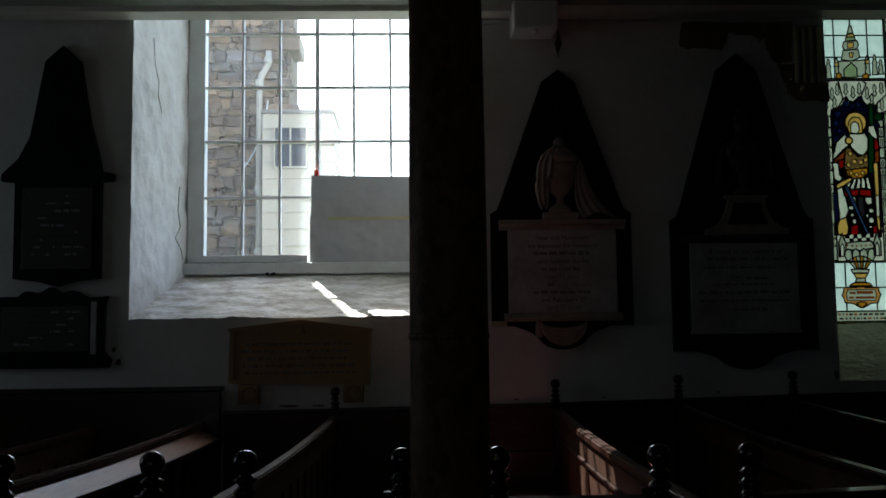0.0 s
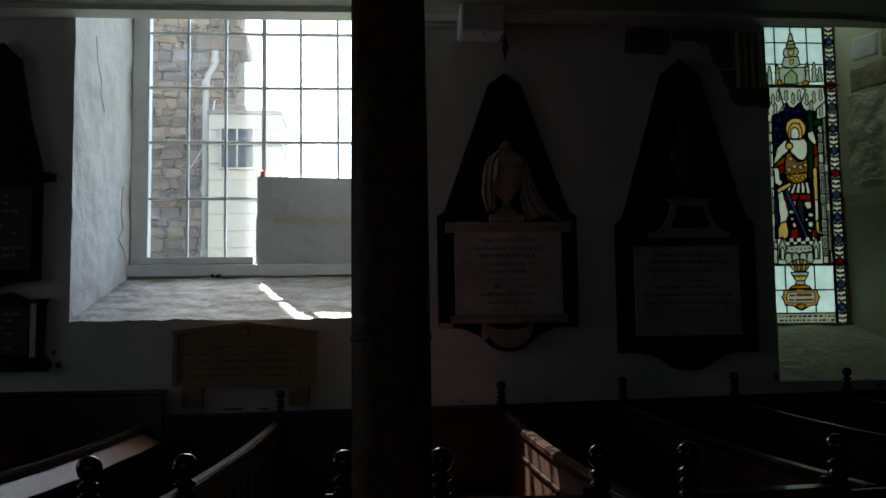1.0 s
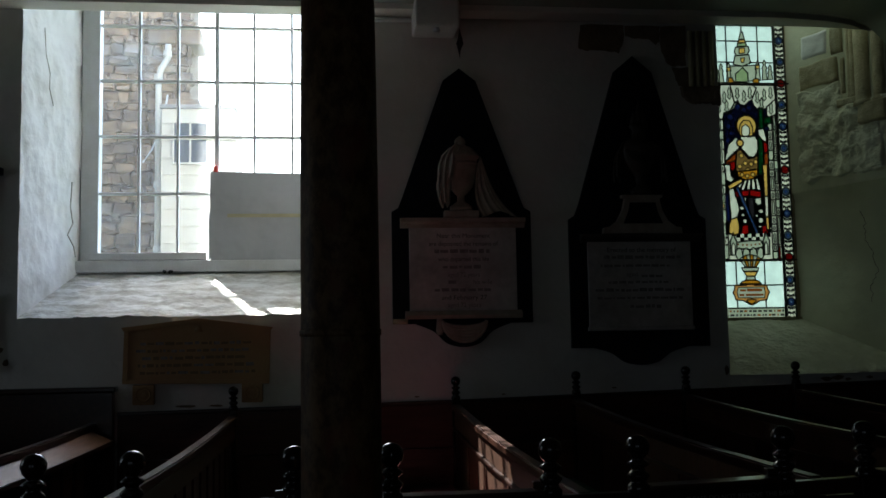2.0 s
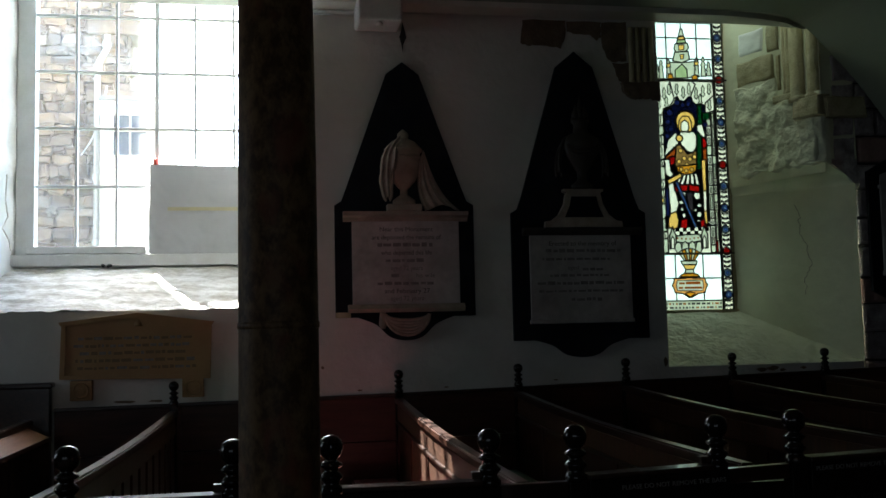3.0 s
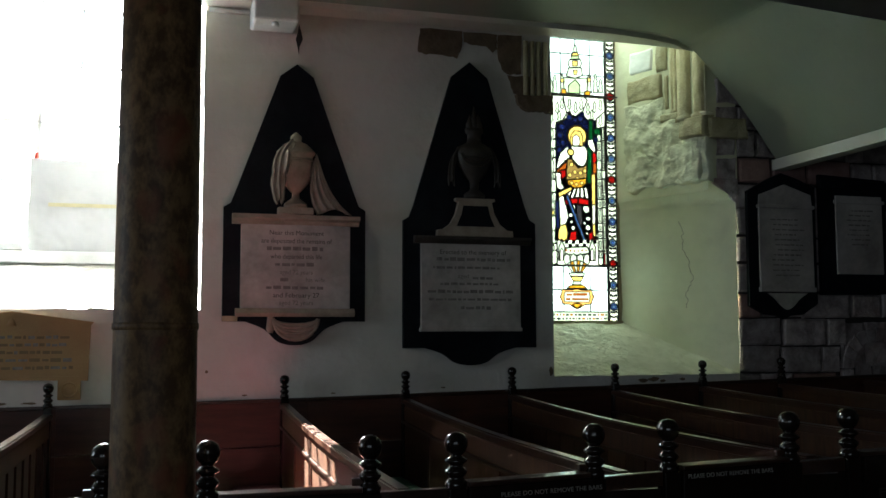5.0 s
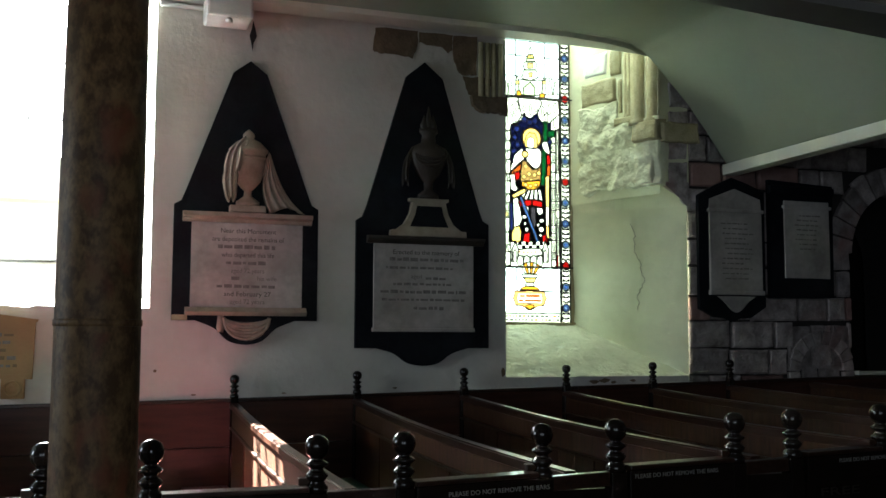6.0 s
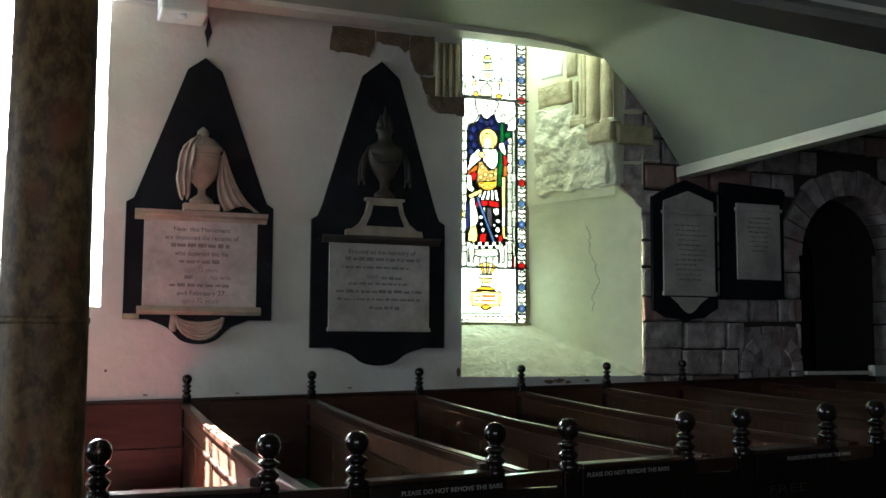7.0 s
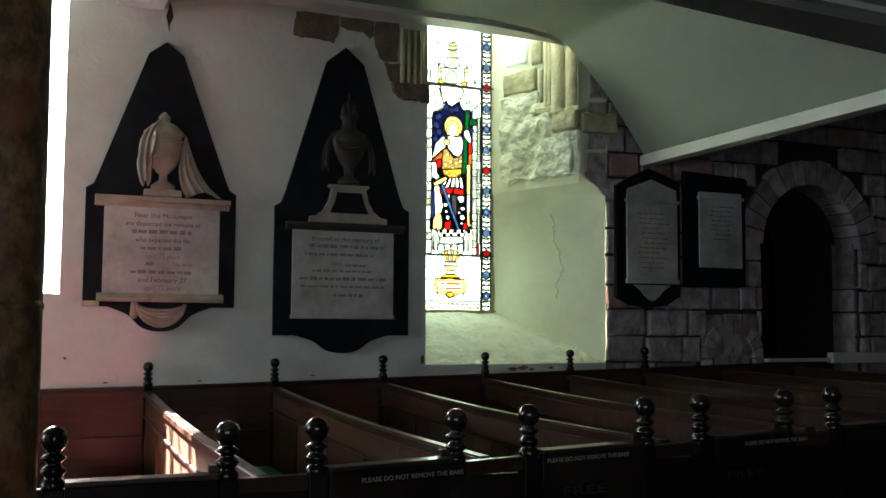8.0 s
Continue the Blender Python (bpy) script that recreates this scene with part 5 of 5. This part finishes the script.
out = [(-3.12, 1.50), (-2.26, 1.50), (-2.24, 1.56), (-2.30, 1.62), (-2.29, 1.96), (-2.27, 2.02), (-2.40, 2.01)] + smooth_line([(-2.45, 2.03), (-2.52, 2.065), (-2.60, 2.05), (-2.68, 2.09), (-2.76, 2.05), (-2.86, 2.06), (-2.92, 2.02)]) + [(-3.10, 2.02), (-3.08, 1.60), (-3.14, 1.56)]
part("backing_slab", prism(out, FACE, FACE - 0.05, bevel=0.005), BLACK, mon)
part("tablet", box(-3.03, -2.40, FACE - 0.062, FACE - 0.045, 1.62, 1.95, 0.004), DUSKY, mon)
bars(mon, -3.0, -2.43, 1.65, 1.93, 6, INK, FACE - 0.0625, 15, 0.4)
part("pilaster", box(-2.385, -2.345, FACE - 0.07, FACE - 0.045, 1.60, 1.98, 0.005), MARBLE, mon)

# pedimented tablet under the clear window
mon = thing("pedimented_tablet", "buff stone tablet with a low pediment on two corbels", "tablet")
part("slab", prism([(-1.395, 1.375), (-0.37, 1.355), (-0.36, 1.745), (-0.87, 1.812), (-1.385, 1.755)], FACE, FACE - 0.035), OAKTAB, mon)
for pts in ([(-1.395, 1.375), (-0.37, 1.355), (-0.37, 1.385), (-1.395, 1.405)], [(-0.405, 1.38), (-0.37, 1.38), (-0.36, 1.745), (-0.395, 1.735)], [(-1.395, 1.40), (-1.36, 1.40), (-1.355, 1.745), (-1.385, 1.755)], [(-1.39, 1.745), (-0.87, 1.802), (-0.36, 1.735), (-0.34, 1.76), (-0.87, 1.832), (-1.405, 1.772)], [(-1.36, 1.70), (-0.395, 1.69), (-0.395, 1.705), (-1.36, 1.715)]):
    part("moulding", prism(pts, FACE - 0.034, FACE - 0.052, bevel=0.004), OAKTAB, mon)
part("emblem", lathe([(0.03, 0), (0.02, 0.03), (0.005, 0.05)], -0.87, FACE - 0.035, 1.735, 10, squash=0.4), OAKTAB, mon, smooth=True)
for x in (-1.25, -0.49):
    cb = part("corbel", box(x - 0.075, x + 0.075, FACE - 0.05, FACE, 1.225, 1.365, 0.006), OAKTAB, mon)
    part("roundel", lathe([(0.055, 0), (0.05, 0.012), (0.04, 0.008), (0.02, 0.014)], 0, 0, 0, 18), OAKTAB, cb).matrix_local = pose(x, FACE - 0.05, 1.295, 90, 0, 0)
bars(mon, -1.32, -0.44, 1.42, 1.68, 5, CUT, FACE - 0.0355, 16, 0.45, 0.05)

# two tablets on the stone wall
mon = thing("shaped_tablet", "pale marble tablet on a black backing with canted corners", "tablet", "tablets on the stone wall")
SF = WALL - 0.015
part("backing_slab", prism([(4.88, 1.90), (5.03, 1.83), (5.14, 1.82), (5.21, 1.79), (5.28, 1.82), (5.40, 1.83), (5.55, 1.92), (5.555, 2.93), (5.38, 3.0), (5.22, 3.045), (5.05, 2.97), (4.885, 2.88)], SF, SF - 0.045, bevel=0.005), BLACK, mon)
part("tablet", box(4.98, 5.51, SF - 0.065, SF - 0.04, 2.06, 2.74, 0.004), MARBLE, mon)
part("pediment", prism([(4.98, 2.755), (5.51, 2.765), (5.50, 2.86), (5.24, 2.945), (4.99, 2.85)], SF - 0.04, SF - 0.06, bevel=0.003), MARBLE, mon)
part("cornice", box(4.965, 5.525, SF - 0.08, SF - 0.04, 2.735, 2.765, 0.005), MARBLE, mon)
part("lower_moulding", box(4.97, 5.52, SF - 0.08, SF - 0.04, 2.02, 2.06, 0.005), MARBLE, mon)
part("apron", prism(smooth_line([(5.05, 2.01), (5.12, 1.96), (5.18, 1.90), (5.24, 1.87), (5.30, 1.90), (5.36, 1.96), (5.44, 2.01)]), SF - 0.04, SF - 0.06), MARBLE, mon)
bars(mon, 5.06, 5.44, 2.14, 2.66, 12, FADED, SF - 0.0655, 21, 0.3, 0.05)
mon = thing("square_tablet", "pale marble tablet in a plain black square frame", "tablet", "tablets on the stone wall")
part("backing_slab", prism([(5.60, 2.00), (6.28, 2.01), (6.29, 3.02), (5.605, 3.05)], SF, SF - 0.045, bevel=0.005), BLACK, mon)
part("tablet", box(5.755, 6.235, SF - 0.06, SF - 0.04, 2.18, 2.87, 0.004), MARBLE, mon)
part("cornice", box(5.74, 6.25, SF - 0.08, SF - 0.04, 2.80, 2.83, 0.005), MARBLE, mon)
part("frame_top", box(5.60, 6.29, SF - 0.075, SF - 0.04, 2.93, 3.0, 0.008), BLACK, mon)
bars(mon, 5.82, 6.18, 2.42, 2.76, 8, FADED, SF - 0.0605, 22, 0.3, 0.05)

# light fitting at the head of the wall
lamp = thing("wall_box", "white plastic box with a small sensor under the cornice", "light fitting")
part("case", box(0.70, 1.03, 5.68, 5.99, 3.93, 4.20, 0.02), PLASTIC, lamp)
part("sensor", lathe([(0.028, 0), (0.028, 0.012), (0.02, 0.028), (0.008, 0.034)], 0.86, 5.72, 3.899, 14), PLASTIC, lamp, smooth=True)
part("conduit", tube([(0.40, 5.97, 4.065), (0.70, 5.97, 4.065)], 0.02, 10), PLASTIC, lamp, smooth=True)
chip = [(1.07, 4.02), (1.09, 3.95), (1.10, 3.90), (1.075, 3.84), (1.07, 3.78), (1.06, 3.84), (1.045, 3.90), (1.06, 3.95)]
structure("plaster_chip", prism(chip, WALL - 0.003, WALL + 0.002), IRON, "dark chip where plaster has fallen below the light box", "chip")

# ---- pillar ----
col = thing("pillar", "round wooden gallery pillar with brown marbled paint", "pillar")
CX, CY = 0.06, 1.80
part("shaft", lathe([(0.127, 0.25), (0.127, 1.0), (0.123, 2.2), (0.117, 3.02)], CX, CY, 0, 40), PILLAR, col, smooth=True)
part("base", lathe([(0.18, 0), (0.18, 0.12), (0.155, 0.16), (0.16, 0.2), (0.13, 0.25)], CX, CY, 0, 40), PILLAR, col, smooth=True)
part("ring", lathe([(0.1250, 0), (0.1285, 0.003), (0.1285, 0.019), (0.1250, 0.022)], CX, CY, 1.678, 40), PILLAR, col, "thin painted iron ring", True)

# ---- box pews ----
FIN = [(0.037, 0), (0.041, 0.008), (0.041, 0.022), (0.034, 0.032), (0.027, 0.040), (0.033, 0.047), (0.041, 0.058), (0.041, 0.066), (0.030, 0.076), (0.023, 0.084), (0.027, 0.090), (0.041, 0.100), (0.042, 0.106), (0.029, 0.115), (0.020, 0.121), (0.026, 0.127), (0.038, 0.140), (0.044, 0.158), (0.044, 0.174), (0.037, 0.192), (0.024, 0.203), (0.010, 0.208)]


def finial(x, y, top, parent, k=1.0):
    """A turned knob on a square post; top is the height of the knob's crown."""
    part("post", box(x - 0.035 * k, x + 0.035 * k, y - 0.035 * k, y + 0.035 * k, 0.0, top - 0.207 * k, 0.004), EBONY, parent)
    part("knob", lathe([(r * k, h * k) for r, h in FIN], x, y, top - 0.208 * k, 20), EBONY, parent, "turned black varnished knob", True)


def rise(x):
    """The floor under the pews climbs gently to the east."""
    return (0.02 if x > 1 else 0.012) * (x - 1.0)


def strip(points, w, h, bm=None, lean=0.0):
    """A rail of width w and height h along points on its upper middle line; lean drops its right edge."""
    bm = bm or bmesh.new()
    secs = []
    for x, y, z in points:
        secs.append([bm.verts.new(p) for p in ((x - w / 2, y, z), (x - w / 2, y, z - h), (x + w / 2, y, z - h - lean), (x + w / 2, y, z - lean))])
    for a, b in zip(secs, secs[1:]):
        for i in range(4):
            bm.faces.new((a[i], a[(i + 1) % 4], b[(i + 1) % 4], b[i]))
    bm.faces.new(secs[0]), bm.faces.new(secs[-1][::-1])
    bmesh.ops.recalc_face_normals(bm, faces=bm.faces)
    long_edges = [e for e in bm.edges if abs(e.verts[0].co.y - e.verts[1].co.y) > 0.05]
    bmesh.ops.bevel(bm, geom=long_edges, offset=min(w, h) * 0.18, segments=2, affect="EDGES")
    return bm


def divider(xw, xn, cloth, seat=True, knob=True, rest=False, yw=5.93, yn=2.30):
    """A panelled partition from the wall to the pew fronts, with a bench on one side and a book rest on the other."""
    pew = thing("box_pew", "dark varnished pine pew partition with %s bench cushion" % ("a red" if cloth is RED else "a dark green"), "pew", "row of box pews")
    zw, zn = 1.178 + (0.018 if xw > 1 else 0.025) * (xw - 1.0), 1.088 + (0.033 if xn > 1 else -0.006) * (xn - 1.0)
    n = 8

    def at(t, dx=0.0, dz=0.0):
        return (xw + (xn - xw) * t + dx, yw + (yn - yw) * t, zw + (zn - zw) * t - 0.03 * math.sin(math.pi * t) + dz)
    part("cap_rail", strip([at(i / n) for i in range(n + 1)], 0.062, 0.045), WOOD, pew)
    part("top_rail", strip([at(i / n, 0, -0.046) for i in range(n + 1)], 0.034, 0.12), BOARD, pew)
    part("bead", strip([at(i / n, -0.020, -0.166) for i in range(n + 1)], 0.018, 0.02), WOOD, pew)
    k = 15
    for i in range(k):
        t0, t1 = i / k + 0.0012, (i + 1) / k - 0.0012
        a, b = at(t0), at(t1)
        pts = [(a[1], 0.02), (b[1], 0.02), (b[1], b[2] - 0.165), (a[1], a[2] - 0.165)]
        off = 0.003 * (i % 3)
        part("board", prism(pts, (a[0] + b[0]) / 2 - 0.013 - off, (a[0] + b[0]) / 2 + 0.011, "x"), BOARD, pew)
    if rest:
        part("book_rest", strip([at(0.04 + 0.9 * i / n, 0.075, -0.03) for i in range(n + 1)], 0.18, 0.018, lean=0.085), REST, pew, "worn glossy sloping book rest, coloured lighter for window glare")
        part("rest_lip", strip([at(0.04 + 0.9 * i / n, 0.165, -0.105) for i in range(n + 1)], 0.014, 0.03), WOOD, pew)
    if seat:
        zs_ = 0.54 + rise(xw)
        part("seat", strip([(at(t)[0] - 0.19, at(t)[1], zs_) for t in (0.01, 0.5, 0.98)], 0.35, 0.035), BOARD, pew)
        part("seat_front", strip([(at(t)[0] - 0.33, at(t)[1], zs_ - 0.036) for t in (0.01, 0.5, 0.98)], 0.022, 0.45), BOARD, pew)
        part("cushion", strip([(at(t)[0] - 0.195, at(t)[1], zs_ + 0.06) for t in (0.01, 0.3, 0.62)], 0.33, 0.058), cloth, pew, "red cloth bench cushion" if cloth is RED else "dark green cloth bench cushion")
    if knob:
        finial(xw, yw - 0.01, 1.378 + 0.0215 * (xw - 1.0), pew, 0.80)
    return pew


divider(-2.32, -2.55, GREEN, knob=False)
divider(-1.57, -1.84, GREEN, knob=False, rest=True)
divider(-0.62, -0.80, RED)
divider(0.14, 0.07, GREEN, knob=False)
divider(0.98, 0.965, RED)
divider(1.885, 1.87, GREEN)
divider(2.735, 2.75, GREEN)
divider(3.61, 3.57, GREEN)
divider(4.40, 4.40, GREEN)
divider(5.15, 5.20, GREEN)
divider(6.0, 6.05, GREEN, knob=False)
divider(6.85, 6.95, GREEN, knob=False)

# panelling along the wall behind the pews
dado = thing("wall_panelling", "red-brown varnished board panelling along the foot of the wall", "panelling", kind="structure")
x = -1.43
while x < 7.0:
    x1 = min(x + 0.86, 7.0)
    for z0, z1 in ((0.0, 0.52), (0.523, 0.86), (0.863, 1.18)):
        part("plank", prism([(x, z0 + rise(x)), (x1, z0 + rise(x1)), (x1, z1 + rise(x1)), (x, z1 + rise(x))], WALL - 0.03, WALL - 0.004, bevel=0.003), PANEL, dado)
    part("cap", prism([(x, 1.181 + rise(x)), (x1, 1.181 + rise(x1)), (x1, 1.205 + rise(x1)), (x, 1.205 + rise(x))], WALL - 0.05, WALL - 0.002, bevel=0.004), WOOD, dado)
    x = x1
tall = thing("high_pew_back", "tall dark pew back against the wall", "pew")
part("back_panel", box(-4.6, -1.44, 5.86, 5.93, 0.0, 1.325, 0.004), WOOD, tall)
part("cap_rail", box(-4.6, -1.42, 5.84, 5.95, 1.326, 1.36, 0.008), WOOD, tall)

# pew fronts along the passage
front = [(-1.83, -1.495), (-0.976, -0.65), (-0.098, 0.245), (0.822, 1.150), (1.712, 2.035), (2.595, 2.885), (3.355, 3.64), (4.17, 4.46), (4.98, 5.28)]
FY = 2.23


def top_at(x):
    return 1.298 + 0.0285 * max(0.0, x - 1.1)


for a, b in front:
    post = thing("pew_end", "pair of black varnished pew posts with turned knobs", "pew end", "posts of the pew fronts")
    finial(a, FY, top_at(a), post)
    finial(b, FY, top_at(b), post)
    part("panel", box(a + 0.036, b - 0.036, FY - 0.012, FY + 0.012, 0.02, top_at(a) - 0.26), EBONY, post)
    part("rail", prism([(a + 0.036, top_at(a) - 0.26), (b - 0.036, top_at(b) - 0.26), (b - 0.036, top_at(b) - 0.205), (a + 0.036, top_at(a) - 0.205)], FY - 0.02, FY + 0.02, bevel=0.004), WOOD, post)
for i, ((a0, a1), (b0, b1)) in enumerate(zip(front, front[1:])):
    door = thing("pew_door", "black varnished pew door lettered in white", "pew door", "doors of the pew fronts")
    x0, x1 = a1 + 0.037, b0 - 0.037
    z0, z1 = top_at(x0) - 0.20, top_at(x1) - 0.20
    part("top_rail", prism([(x0, z0 - 0.11), (x1, z1 - 0.11), (x1, z1), (x0, z0)], FY - 0.05, FY - 0.022, bevel=0.004), EBONY, door)
    part("cap", prism([(x0, z0 + 0.001), (x1, z1 + 0.001), (x1, z1 + 0.018), (x0, z0 + 0.018)], FY - 0.055, FY + 0.03, bevel=0.005), WOOD, door)
    part("panel", prism([(x0, 0.03), (x1, 0.03), (x1, z1 - 0.111), (x0, z0 - 0.111)], FY - 0.035, FY - 0.012), EBONY, door)
    part("latch", box(x1 - 0.03, x1 + 0.03, FY - 0.005, FY + 0.035, z1 + 0.0185, z1 + 0.045, 0.004), BOARD, door, "small wooden turn latch")
    slope = math.degrees(math.atan2(z1 - z0, x1 - x0))
    if i in (3, 4, 5):
        xc = (1.515, 2.285, 3.26)[i - 3]
        w = (0.41, 0.385, 0.35)[i - 3]
        # lettered boards hang on the door's face
        lettering("PLEASE DO NOT REMOVE THE BARS", 0.024, pose(xc, FY - 0.0515, (1.072, 1.106, 1.133)[i - 3], 90, -slope, 0), LETTER, door, w)
    if i in (4, 5):
        xc = (2.264, 3.084)[i - 4]
        lettering("FREE", 0.05, pose(xc, FY - 0.0515, z0 - 0.15, 90, -slope, 0), DIMLET, door, 0.2)

# ---- wear and small marks ----
debris = thing("sill_debris", "small dark clump of dirt at the back of the window sill", "debris")
bm = bmesh.new()
r = random.Random(5)
for k in range(9):
    bmesh.ops.create_icosphere(bm, subdivisions=1, radius=r.uniform(0.006, 0.016), matrix=Matrix.Translation((-1.23 + r.uniform(-0.04, 0.04), 6.93 + r.uniform(-0.015, 0.01), 2.232 + r.uniform(0, 0.008))))
part("clump", bm, IRON, debris)
nail = thing("nail", "small rusty nail in the limewashed wall", "nail")
part("shank", tube([(0.43, WALL - 0.02, 1.405), (0.43, WALL + 0.01, 1.405)], 0.006, 8), BROWN, nail)
part("head", tube([(0.43, WALL - 0.026, 1.405), (0.43, WALL - 0.02, 1.405)], 0.011, 10), BROWN, nail)


def chip_at(x, z, w, h, seed):
    """A patch where limewash has come off the wall face."""
    r = random.Random(seed)
    pts = [(x + w * math.cos(a) * r.uniform(0.6, 1.1), z + h * math.sin(a) * r.uniform(0.6, 1.1)) for a in [2 * math.pi * i / 11 for i in range(11)]]
    structure("plaster_chip", prism(pts, WALL - 0.0035, WALL + 0.003), BROWN, "dark chip where the limewash has come off", "chip")


for k, (x, z, w, h) in enumerate(((3.90, 1.292, 0.05, 0.018), (4.0, 1.30, 0.06, 0.02), (4.08, 1.285, 0.03, 0.014), (4.26, 1.298, 0.03, 0.012), (3.095, 1.375, 0.022, 0.04), (2.2, 1.262, 0.02, 0.006), (1.35, 1.235, 0.02, 0.006), (0.70, 1.232, 0.025, 0.007), (-0.96, 1.205, 0.10, 0.012), (-0.75, 1.205, 0.06, 0.010), (-2.20, 1.54, 0.022, 0.03), (-2.235, 1.63, 0.02, 0.02))):
    chip_at(x, z, w, h, k)
